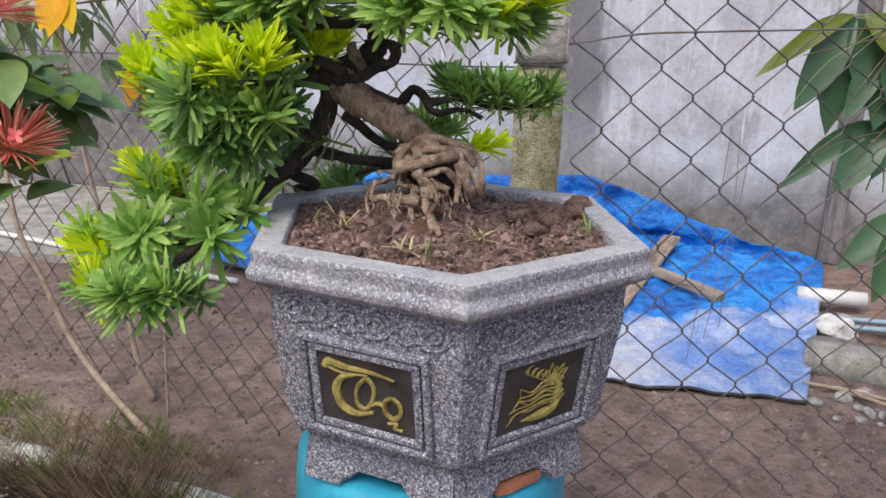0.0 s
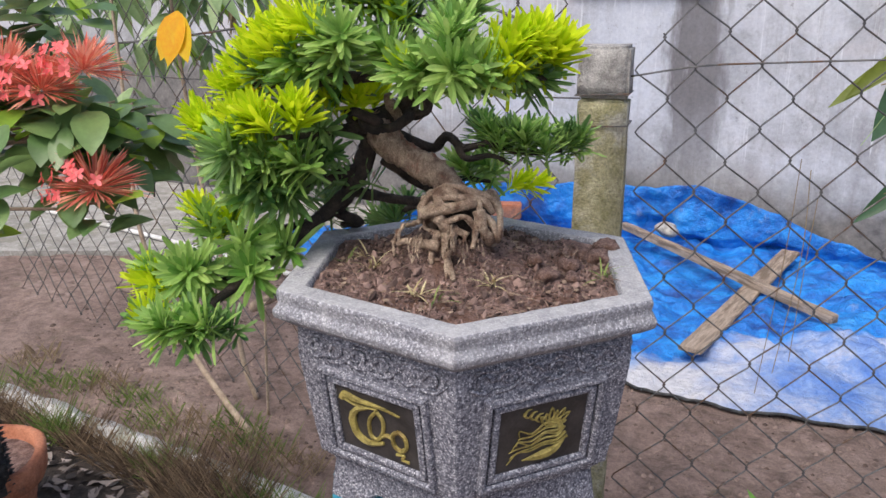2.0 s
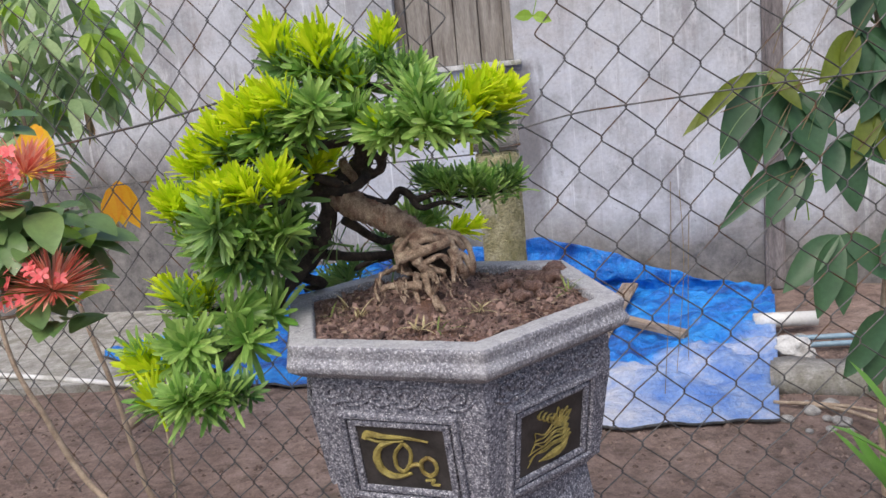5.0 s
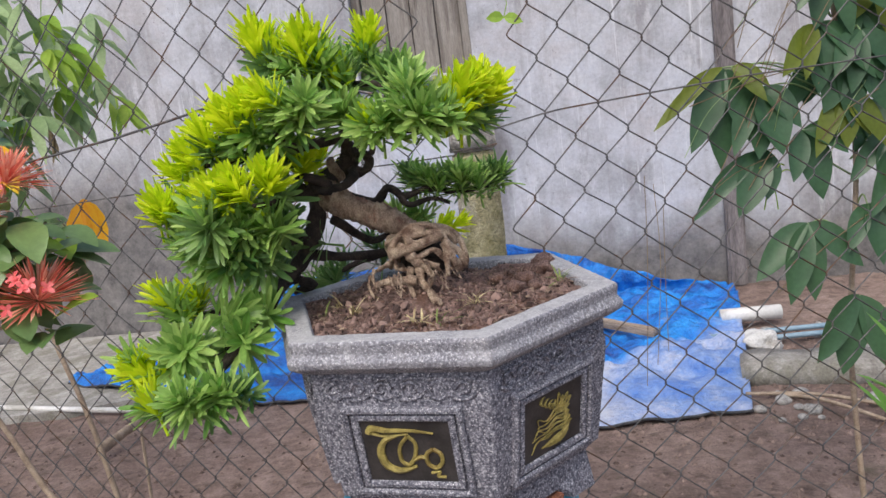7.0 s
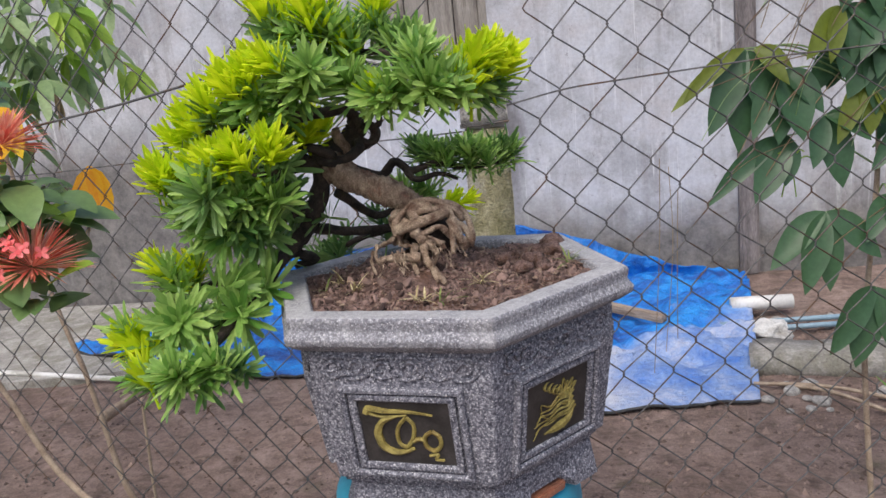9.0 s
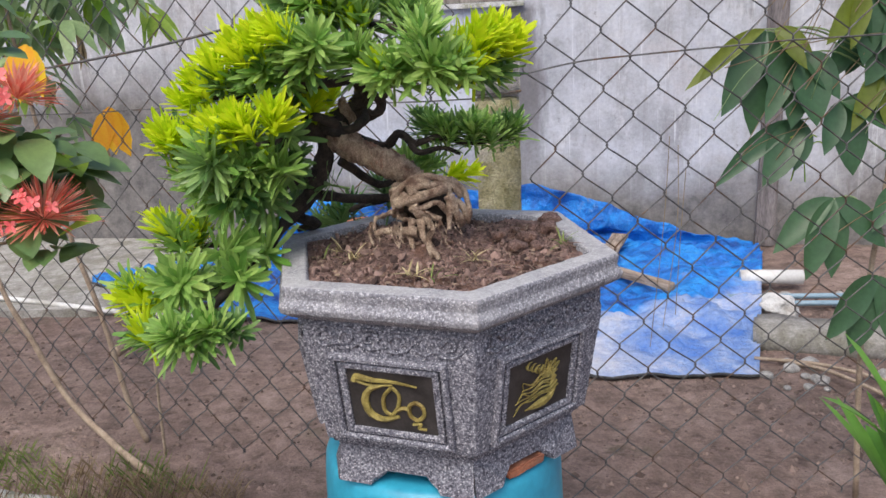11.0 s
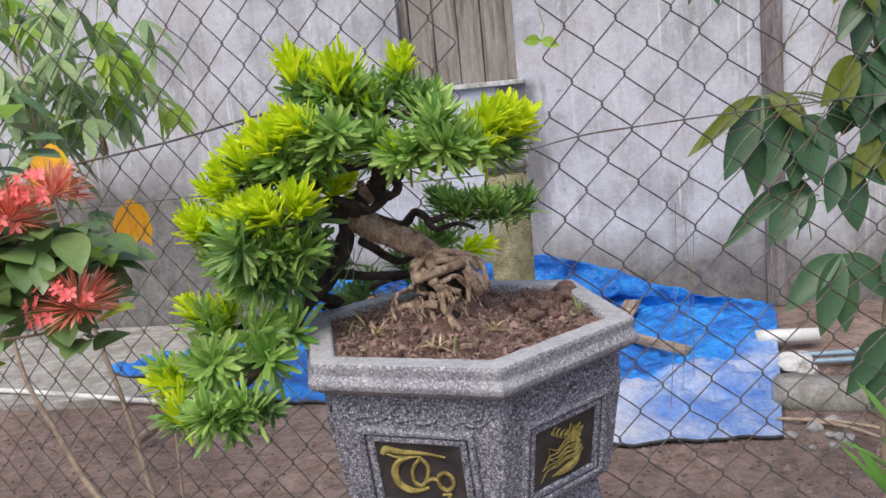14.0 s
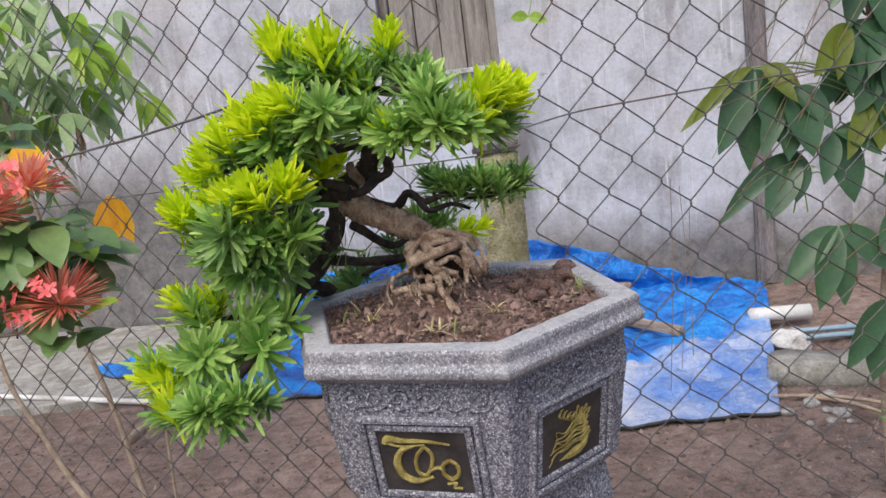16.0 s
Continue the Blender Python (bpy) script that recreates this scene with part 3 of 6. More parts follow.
def build_tarp():
    """One crumpled sheet on the ground, running up against the wall."""
    def wall_y(x):
        return 3.32 + math.tan(radians(WALL_TURN)) * (x - 0.6) - 0.05

    def front(x):
        if x > 0.16:
            return 1.56 - 0.075 * (x - 0.16) + 0.012 * math.sin(9 * x)
        if x > -0.8:
            return 1.56 + 0.62 * (0.16 - x)
        return 2.155 + 0.05 * (-0.8 - x) + 0.6 * max(0.0, -1.15 - x)

    def climb(x):
        return max(0.0, 0.36 - 0.33 * max(0.0, x + 0.13) - 0.1 * max(0.0, -0.3 - x)) * max(0.0, min(1.0, (x + 1.5) / 0.2))
    nx, ny = 210, 110
    verts, faces = [], []
    for j in range(ny + 1):
        v = j / ny
        for i in range(nx + 1):
            u = i / nx
            x0 = -2.0 + u * 3.0
            back = wall_y(x0 + 0.5) - 0.02
            run = (back - front(x0)) * max(0.12, min(1.0, 1 - (-1.3 - x0) / 0.7))
            s = v * (run + climb(x0))
            y = front(x0) + min(s, run)
            x = x0 + (0.48 if x0 > -0.5 else 0.48 * (x0 + 2.0) / 1.5) * min(1.0, max(0, y - 1.5) / 1.45)
            z = max(0.0, s - run)
            lean = min(1.0, z / 0.1)
            q = Vector((x, y, z))
            fold = abs(noise.noise(q * 2.6 + Vector((0, 0, 5)))) * 0.075 + (0.5 - abs(noise.noise(Vector((x * 5, y * 9, z * 7))))) * 0.06 + abs(noise.noise(q * 14)) * 0.03
            fold *= min(1.0, 0.15 + 5 * min(v, 1 - v * 0.7)) * (1 if y > 1.9 else 0.45)
            verts.append((x, y - lean * fold * 0.8, ground_height(x, y) + 0.012 + 0.034 * min(1.0, max(0.0, (-1.08 - x) / 0.12)) + z + (1 - lean) * fold))
    for j in range(ny):
        for i in range(nx):
            a = j * (nx + 1) + i
            faces.append((a, a + 1, a + nx + 2, a + nx + 1))
    me = bpy.data.meshes.new("tarpaulin")
    me.from_pydata(verts, [], faces)
    me.materials.append(TARP)
    me.shade_smooth()
    ob = tagged(new("tarpaulin", me), "crumpled blue plastic tarpaulin, bleached pale along its front", "tarpaulin")
    th = ob.modifiers.new("thickness", "SOLIDIFY")
    th.thickness = 0.003
    # dark tube along the front edge, in place of its shadow line
    bm = bmesh.new()
    tube(bm, [Vector(verts[i]) + Vector((0, -0.004, 0.001)) for i in range(0, nx + 1, 2)], 0.0055, 5)
    part("edge_shade", bm, SCALY, ob, "dark strip standing in for the shadow under the front edge", True)


build_tarp()


def plank(p0, p1, width, thick, name, label):
    a, b = Vector(p0), Vector(p1)
    d = b - a
    bm = bmesh.new()
    block(bm, 0, d.length, -width / 2, width / 2, -thick / 2, thick / 2, 0.004)
    bmesh.ops.subdivide_edges(bm, edges=[e for e in bm.edges if abs(e.verts[0].co.x - e.verts[1].co.x) > 0.3], cuts=16)
    for v in bm.verts:
        v.co += noise.noise_vector(v.co * 9) * 0.004
    turn = d.to_track_quat("X", "Z").to_matrix().to_4x4()
    return whole(name, bm, WOOD, label, "plank", m=Matrix.Translation(a) @ turn)


plank((-0.048, 3.20, 0.152), (0.857, 2.22, 0.104), 0.042, 0.036, "wooden_batten", "long weathered wooden batten lying on the tarpaulin")
plank((0.775, 3.11, 0.106), (0.325, 1.82, 0.074), 0.088, 0.018, "wooden_board", "pale weathered board lying under the batten")


# ---- the pot on its drum ----
POT_TURN = 13.0


def hexagon(bm, levels, close_top=False, close_bottom=False, cuts=0):
    """A six-sided shell through (radius, height) levels, corner towards -y."""
    rings = []
    for r, z in levels:
        rings.append([bm.verts.new((r * math.cos(-math.pi / 2 + k * math.pi / 3), r * math.sin(-math.pi / 2 + k * math.pi / 3), z)) for k in range(6)])
    for a, b in zip(rings, rings[1:]):
        for k in range(6):
            bm.faces.new((a[k], a[(k + 1) % 6], b[(k + 1) % 6], b[k]))
    if close_bottom:
        bm.faces.new(rings[0][::-1])
    if close_top:
        bm.faces.new(rings[-1])
    bm.normal_update()
    return rings


def soften(bm, offset, keep=None):
    edges = [e for e in bm.edges if len(e.link_faces) == 2 and e.calc_face_angle(0) > 0.3 and (keep is None or keep(e))]
    bmesh.ops.bevel(bm, geom=edges, offset=offset, segments=2, affect="EDGES", profile=0.6)


def roughen(bm, cell, amount, band=None):
    for _ in range(6):
        long = [e for e in bm.edges if e.calc_length() > cell]
        if not long:
            break
        bmesh.ops.subdivide_edges(bm, edges=long, cuts=1, use_grid_fill=True)
    bm.normal_update()
    for v in bm.verts:
        a = amount if band is None else band(v.co)
        v.co += v.normal * a * (noise.noise(v.co * 55) + 0.6 * noise.noise(v.co * 130))


def face_frame(k, z):
    """The pose of the k-th side's surface at height z: x along it, y up it, z outwards."""
    ap = 0.8660254 * body_radius(z)
    a = -math.pi / 2 + math.pi / 6 + k * math.pi / 3
    n = Vector((math.cos(a), math.sin(a), -0.143)).normalized()
    t = Vector((-math.sin(a), math.cos(a), 0))
    u = n.cross(t)
    m = Matrix((t, u, n)).transposed().to_4x4()
    return Matrix.Translation((ap * math.cos(a), ap * math.sin(a), z)) @ m


def body_radius(z):
    return 0.219 + (z - 0.735) * 0.165


def rect_frame(bm, hw, h0, h1, w, depth, m):
    """Four mitred bars round a rectangle, standing depth proud of the surface."""
    outer = [(-hw, h0), (hw, h0), (hw, h1), (-hw, h1)]
    inner = [(-hw + w, h0 + w), (hw - w, h0 + w), (hw - w, h1 - w), (-hw + w, h1 - w)]
    b = w * 0.28
    rows = []
    for loop, z in ((outer, -0.004), (outer, depth * 0.75), ([(x + (b if x < 0 else -b), y + (b if y == h0 else -b)) for x, y in outer], depth),
                    ([(x - (b if x < 0 else -b), y - (b if y == h0 + w else -b)) for x, y in inner], depth), (inner, depth * 0.6), (inner, -0.004)):
        rows.append([bm.verts.new(m @ Vector((x, y, z))) for x, y in loop])
    for r0, r1 in zip(rows, rows[1:]):
        for k in range(4):
            bm.faces.new((r0[k], r0[(k + 1) % 4], r1[(k + 1) % 4], r1[k]))


def stroke(bm, pts, radius, m, steps=6, squash=0.5):
    line = [m @ Vector((x, y, 0.0022)) for x, y in ((p.x, p.y) for p in glide([(x, y, 0) for x, y in pts], steps))]
    tube(bm, line, radius, 6, 0.15)


def build_pot():
    pot = thing("plant_pot", pose(0, 0, 0, 0, 0, POT_TURN), "hexagonal speckled grey granite-look bonsai pot with black and gold panels", "plant pot")
    # rim
    bm = bmesh.new()
    hexagon(bm, [(0.236, 0.902), (0.252, 0.908), (0.268, 0.918), (0.270, 0.926), (0.262, 0.936), (0.264, 0.948), (0.262, 0.953), (0.226, 0.953), (0.222, 0.948), (0.216, 0.86)])
    soften(bm, 0.0016)
    roughen(bm, 0.012, 0.0008)
    rim = part("rim", bm, GRANITE_RIM, pot, "broad rim, paler on its top face", True)
    # upward faces of the rim get the paler mix
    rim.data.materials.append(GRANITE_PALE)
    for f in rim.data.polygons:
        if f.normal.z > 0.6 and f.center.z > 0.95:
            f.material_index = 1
    # body with a chiselled upper band
    bm = bmesh.new()
    hexagon(bm, [(0.186, 0.70), (0.199, 0.703), (0.199, 0.710), (0.207, 0.7105), (0.208, 0.718), (0.2165, 0.719), (0.219, 0.735),
                 (body_radius(0.86), 0.86), (0.2395, 0.866), (0.240, 0.898), (0.237, 0.904)])
    soften(bm, 0.002)
    roughen(bm, 0.011, 0.0, lambda c: 0.0045 if 0.868 < c.z < 0.897 else 0.0007)
    part("body", bm, GRANITE, pot, "", True)
    # carved scrolls along the upper band
    for k in range(6):
        bm = bmesh.new()
        a = -math.pi / 2 + math.pi / 6 + k * math.pi / 3
        n, t = Vector((math.cos(a), math.sin(a), 0)), Vector((-math.sin(a), math.cos(a), 0))
        q = random.Random(70 + k)

        def carve(pts, r0):
            tube(bm, [n * 0.2085 + t * x + Vector((0, 0, z)) for x, z, _ in glide([(x, z, 0) for x, z in pts], 3)], (r0, r0 * 0.55), 5, 0.3)
        for j in range(6):
            x0, flip = -0.088 + 0.035 * j + q.uniform(-.003, .003), -1 if j % 2 else 1
            carve([(x0 + flip * (0.0125 - 0.0016 * s) * math.cos(0.9 * s), 0.8815 + (0.0115 - 0.0014 * s) * math.sin(0.9 * s)) for s in range(7)], 0.0032)
            carve([(x0 - 0.016, 0.872 + 0.004 * flip), (x0, 0.868), (x0 + 0.012, 0.8725), (x0 + 0.022, 0.878 - 0.005 * flip)], 0.0028)
            carve([(x0 - 0.010, 0.894), (x0 + 0.004, 0.8965), (x0 + 0.020, 0.891 + 0.003 * flip)], 0.0028)
        part("carving", bm, GRANITE, pot, "low carved scrollwork", True)
    # foot: six bracket plates with an arch between the corners
    for k in range(6):
        bm = bmesh.new()
        a = -math.pi / 2 + math.pi / 6 + k * math.pi / 3
        n, t = Vector((math.cos(a), math.sin(a), 0)), Vector((-math.sin(a), math.cos(a), 0))
        hw, ap = 0.098, 0.170
        side = [(-hw, 0.702), (-hw - 0.003, 0.648), (-0.052, 0.648), (-0.048, 0.658), (-0.036, 0.660), (-0.030, 0.669), (0.030, 0.669), (0.036, 0.660), (0.048, 0.658), (0.052, 0.648), (hw + 0.003, 0.648), (hw, 0.702)]
        rows = []
        for off, s in ((0, 1), (-0.025, 0.86)):
            rows.append([bm.verts.new(n * (ap + off + (0.008 if z < 0.66 else 0)) + t * x * s + Vector((0, 0, z))) for x, z in side])
        bm.faces.new(rows[0][::-1])
        bm.faces.new(rows[1])
        for i in range(len(side)):
            j = (i + 1) % len(side)
            bm.faces.new((rows[0][i], rows[0][j], rows[1][j], rows[1][i]))
        bmesh.ops.recalc_face_normals(bm, faces=bm.faces[:])
        part("foot", bm, GRANITE, pot)
    # panels
    z0, h = 0.7935, 0.0445
    for k in range(6):
        m = face_frame(k, z0)
        bm = bmesh.new()
        rect_frame(bm, 0.0825, -h - 0.021, h + 0.021, 0.0085, 0.0085, m)
        rect_frame(bm, 0.0705, -h - 0.0105, h + 0.0105, 0.0095, 0.0062, m)
        part("panel_frame", bm, GRANITE, pot)
        bm = bmesh.new()
        block(bm, -0.0605, 0.0605, -h - 0.001, h + 0.001, -0.003, 0.0012, 0, m)
        panel = part("panel", bm, PANEL, pot, "matt black inset panel")
        bm = bmesh.new()
        if k in (5, 1, 3):
            # a brush-drawn emblem: a roof stroke, an open curve, a tall loop, a ring and a tail
            stroke(bm, [(-0.050, 0.028), (-0.046, 0.034), (-0.024, 0.031), (0.006, 0.031), (0.038, 0.027)], lambda t: 0.0052 * (1 - 0.8 * t) + 0.0004, m)
            stroke(bm, [(-0.048, 0.028), (-0.030, 0.023), (0.004, 0.026)], lambda t: 0.0026 - 0.001 * t, m)
            stroke(bm, [(-0.012, 0.024), (-0.030, 0.016), (-0.038, 0.0), (-0.034, -0.020), (-0.016, -0.029), (0.008, -0.022)], lambda t: 0.0022 + 0.0036 * math.sin(math.pi * t), m)
            stroke(bm, [(0.002, 0.023), (-0.011, 0.006), (-0.012, -0.014), (-0.002, -0.020), (0.008, -0.006), (0.011, 0.012), (0.003, 0.023)], lambda t: 0.0028, m)
            stroke(bm, [(0.006, -0.012), (0.016, -0.008), (0.024, -0.010)], lambda t: 0.0030, m)
            stroke(bm, [(0.034, 0.004), (0.024, -0.004), (0.024, -0.018), (0.034, -0.024), (0.043, -0.016), (0.043, -0.003), (0.034, 0.004)], lambda t: 0.0030, m)
            stroke(bm, [(0.026, -0.032), (0.038, -0.030), (0.034, -0.037), (0.045, -0.038)], lambda t: 0.0020, m)
            part("ornament", bm, GOLD, panel, "gold brush-style raised emblem")
        else:
            # an orchid-like spray: a mound, wavy blades sweeping to one side, petals and a sprig above
            r2 = random.Random(40 + k)
            stroke(bm, [(-0.024, -0.034), (-0.004, -0.033), (0.020, -0.028), (0.038, -0.012)], lambda t: 0.0010 + 0.0050 * math.sin(math.pi * t) ** 1.5, m)
            for i in range(7):
                y = -0.022 + 0.0050 * i + r2.uniform(-.002, .002)
                x1 = -0.050 + 0.0032 * i + r2.uniform(-.006, .006)
                stroke(bm, [(0.038 - 0.003 * i, y + 0.012 + r2.uniform(-.003, .003)), (0.022, y + 0.003), (0.004, y + 0.006 + r2.uniform(-.003, .003)), (-0.014, y - 0.003 + r2.uniform(-.003, .003)), (-0.032, y + r2.uniform(-.004, .004)), (x1, y - 0.010 + r2.uniform(-.004, .004))], lambda t: 0.0016 * (1 - t) + 0.0006, m, 4)
            for i in range(7):
                w = 0.25 + i * 0.34
                c = (0.012, 0.006)
                e = 0.024 + r2.uniform(-.003, .006)
                stroke(bm, [c, (c[0] + 0.5 * e * math.cos(w + 0.25), c[1] + 0.5 * e * math.sin(w + 0.25)), (c[0] + e * math.cos(w), c[1] + e * math.sin(w)), (c[0] + 0.5 * e * math.cos(w - 0.25), c[1] + 0.5 * e * math.sin(w - 0.25)), c], lambda t: 0.0013, m, 3)
            for i in range(4):
                x, y = -0.028 + 0.0085 * i, 0.034 - 0.0050 * i
                for g in (-1, 1):
                    stroke(bm, [(x, y), (x + 0.004, y + g * 0.005), (x + 0.010, y + g * 0.006)], lambda t: 0.0018 * (1 - t) + 0.0005, m, 3)
            part("ornament", bm, GOLD, panel, "gold raised plant spray")
    # drum
    drum = thing("plastic_drum", pose(-0.010, 0.0, 0), "turquoise plastic drum used as a stand for the pot", "drum")
    bm = bmesh.new()
    prof = [(0.17, 0.0), (0.182, 0.01), (0.186, 0.05), (0.190, 0.2), (0.191, 0.38), (0.190, 0.52), (0.187, 0.60), (0.184, 0.630), (0.179, 0.640), (0.170, 0.646), (0.12, 0.6475), (0.0005, 0.6475)]
    ns = 48
    rings = [[bm.verts.new((r * math.cos(2 * math.pi * i / ns), r * math.sin(2 * math.pi * i / ns), z)) for i in range(ns)] for r, z in prof]
    for a, b in zip(rings, rings[1:]):
        for i in range(ns):
            bm.faces.new((a[i], a[(i + 1) % ns], b[(i + 1) % ns], b[i]))
    bm.faces.new(rings[0][::-1])
    bmesh.ops.remove_doubles(bm, verts=rings[-1], dist=0.002)
    part("drum_body", bm, BARREL, drum, "", True)
    for z in (0.17, 0.42):
        bm = bmesh.new()
        ring = [(0.1905 * math.cos(2 * math.pi * i / 40), 0.1905 * math.sin(2 * math.pi * i / 40), z) for i in range(41)]
        tube(bm, ring, 0.006, 6, caps=False)
        part("hoop", bm, BARREL, drum, "", True)
    bm = bmesh.new()
    block(bm, -0.036, 0.036, -0.030, 0.030, 0.6478, 0.662, 0.003)
    roughen(bm, 0.012, 0.002)
    whole("clay_shard", bm, CLAY, "broken piece of rust-red clay wedged under the pot foot", "shard", m=pose(0.098, -0.106, 0, 0, 0, 43))


build_pot()


def soil_height(x, y):
    r = math.hypot(x + 0.01, y - 0.02)
    return 0.942 + 0.044 * max(0.0, 1 - r / 0.125) + 0.009 * noise.noise(Vector((x * 30, y * 30, 2))) + 0.003 * noise.noise(Vector((x * 80, y * 80, 5)))


TUFTS = ((-0.028, -0.128, 12, STRAW, "dry straw-coloured weed tuft in the pot soil"), (0.054, -0.070, 14, STRAW, "dry straw-coloured weed tuft in the pot soil"),
         (-0.168, -0.02, 5, GRASS, "thin weed sprouting from the pot soil"), (0.0, -0.14, 6, GRASS, "thin weed sprouting from the pot soil"),
         (-0.125, -0.035, 14, STRAW, "dry straw-coloured weed tuft in the pot soil"), (-0.145, -0.01, 9, STRAW, "dry straw-coloured weed tuft in the pot soil"), (0.185, 0.0, 10, GRASS, "thin weed sprouting from the pot soil"))


def build_soil():
    bm = bmesh.new()
    n = 90
    grid = {}
    for j in range(n + 1):
        for i in range(n + 1):
            x, y = -0.22 + 0.44 * i / n, -0.22 + 0.44 * j / n
            inside = max(abs(math.cos(math.pi / 3 * k) * x + math.sin(math.pi / 3 * k) * y) for k in range(3))
            if inside < 0.196:
                grid[i, j] = bm.verts.new((x, y, soil_height(x, y)))
    for (i, j) in list(grid):
        q = [grid.get(k) for k in ((i, j), (i + 1, j), (i + 1, j + 1), (i, j + 1))]
        if all(q):
            bm.faces.new(q)
    whole("potting_soil", bm, SOIL, "reddish brown crumbly soil mounded round the roots in the pot", "soil", "", "stuff", True, pose(0, 0, 0, 0, 0, POT_TURN))
    # clods
    base = []
    for v in range(4):
        bm = bmesh.new()
        bmesh.ops.create_icosphere(bm, subdivisions=1, radius=1)
        for w in bm.verts:
            w.co *= 1 + 0.7 * noise.noise(w.co * 1.6 + Vector((v * 7, 0, 0)))
            w.co.z *= 0.5
            w.co.x *= 1.25
        base.append(bm)
    big = bmesh.new()
    r3 = random.Random(5)
    for i in range(2600):
        a, d = r3.uniform(0, 6.283), 0.2 * math.sqrt(r3.random())
        x, y = d * math.cos(a), d * math.sin(a)
        s = r3.uniform(0.0010, 0.0036) * (2.4 if r3.random() < 0.05 else 1)
        if max(abs(math.cos(math.pi / 3 * k) * x + math.sin(math.pi / 3 * k) * y) for k in range(3)) > 0.19:
            continue
        me = bpy.data.meshes.new("tmp")
        base[i % 4].to_mesh(me)
        start_v = len(big.verts)
        big.from_mesh(me)
        bpy.data.meshes.remove(me)
        big.verts.ensure_lookup_table()
        rot = Euler((r3.uniform(0, 6), r3.uniform(0, 6), r3.uniform(0, 6))).to_matrix()
        for w in big.verts[start_v:]:
            w.co = rot @ w.co * s + Vector((x, y, soil_height(x, y) + s * 0.3))
    for b in base:
        b.free()
    whole("soil_crumbs", big, CRUMB, "loose soil crumbs and clods on the potting soil", "soil", "", "stuff", False, pose(0, 0, 0, 0, 0, POT_TURN))
    bm = bmesh.new()
    for i in range(520):
        a, d = r3.uniform(0, 6.283), 0.19 * math.sqrt(r3.random())
        x, y = d * math.cos(a), d * math.sin(a)
        if max(abs(math.cos(math.pi / 3 * k) * x + math.sin(math.pi / 3 * k) * y) for k in range(3)) > 0.188:
            continue
        w = r3.uniform(0, 6.28)
        straw = r3.random() < 0.35
        blade(bm, (x, y, soil_height(x, y) + r3.uniform(0.002, 0.006)), (math.cos(w), math.sin(w), r3.uniform(-.1, .35)), (r3.uniform(-.4, .4), r3.uniform(-.4, .4), 1), r3.uniform(0.012, 0.034) if straw else r3.uniform(0.005, 0.012), 0.0016 if straw else r3.uniform(0.004, 0.008), 0.1, 0.2, 3, 0.5)
    whole("soil_debris", bm, CHIP, "straw bits and bark chips scattered on the potting soil", "debris", "", "stuff", False, pose(0, 0, 0, 0, 0, POT_TURN))
    for x, y, s in ((0.165, 0.075, 0.017), (0.150, 0.098, 0.015), (0.135, 0.03, 0.014), (0.172, 0.118, 0.016), (0.115, -0.02, 0.013), (0.09, 0.02, 0.010), (0.145, -0.005, 0.011)):
        bm = bmesh.new()
        bmesh.ops.create_icosphere(bm, subdivisions=3, radius=s)
        for w in bm.verts:
            w.co *= 1 + 0.55 * noise.noise(w.co * 70 + Vector((x * 90, 0, 0))) + 0.25 * noise.noise(w.co * 210)
            w.co.z *= 0.7
        whole("clod", bm, SOIL, "dark clod of earth beside the pot rim", "clod", "clods in the pot", smooth=True, m=pose(x, y, soil_height(x, y) + s * 0.5))
    r4 = random.Random(8)
    for x, y, c, mat, label in TUFTS:
        bm = bmesh.new()
        for i in range(c):
            a = r4.uniform(0, 6.28)
            blade(bm, (x + r4.uniform(-.006, .006), y + r4.uniform(-.006, .006), soil_height(x, y)), (math.cos(a), math.sin(a), r4.uniform(0.25, 1.6)), (0, 0, 1), r4.uniform(0.025, 0.055), 0.0024, 0.35, 0.2, 4, 0.4)
        whole("weed", bm, mat, label, "weed", "weeds in the pot", "stuff")


build_soil()


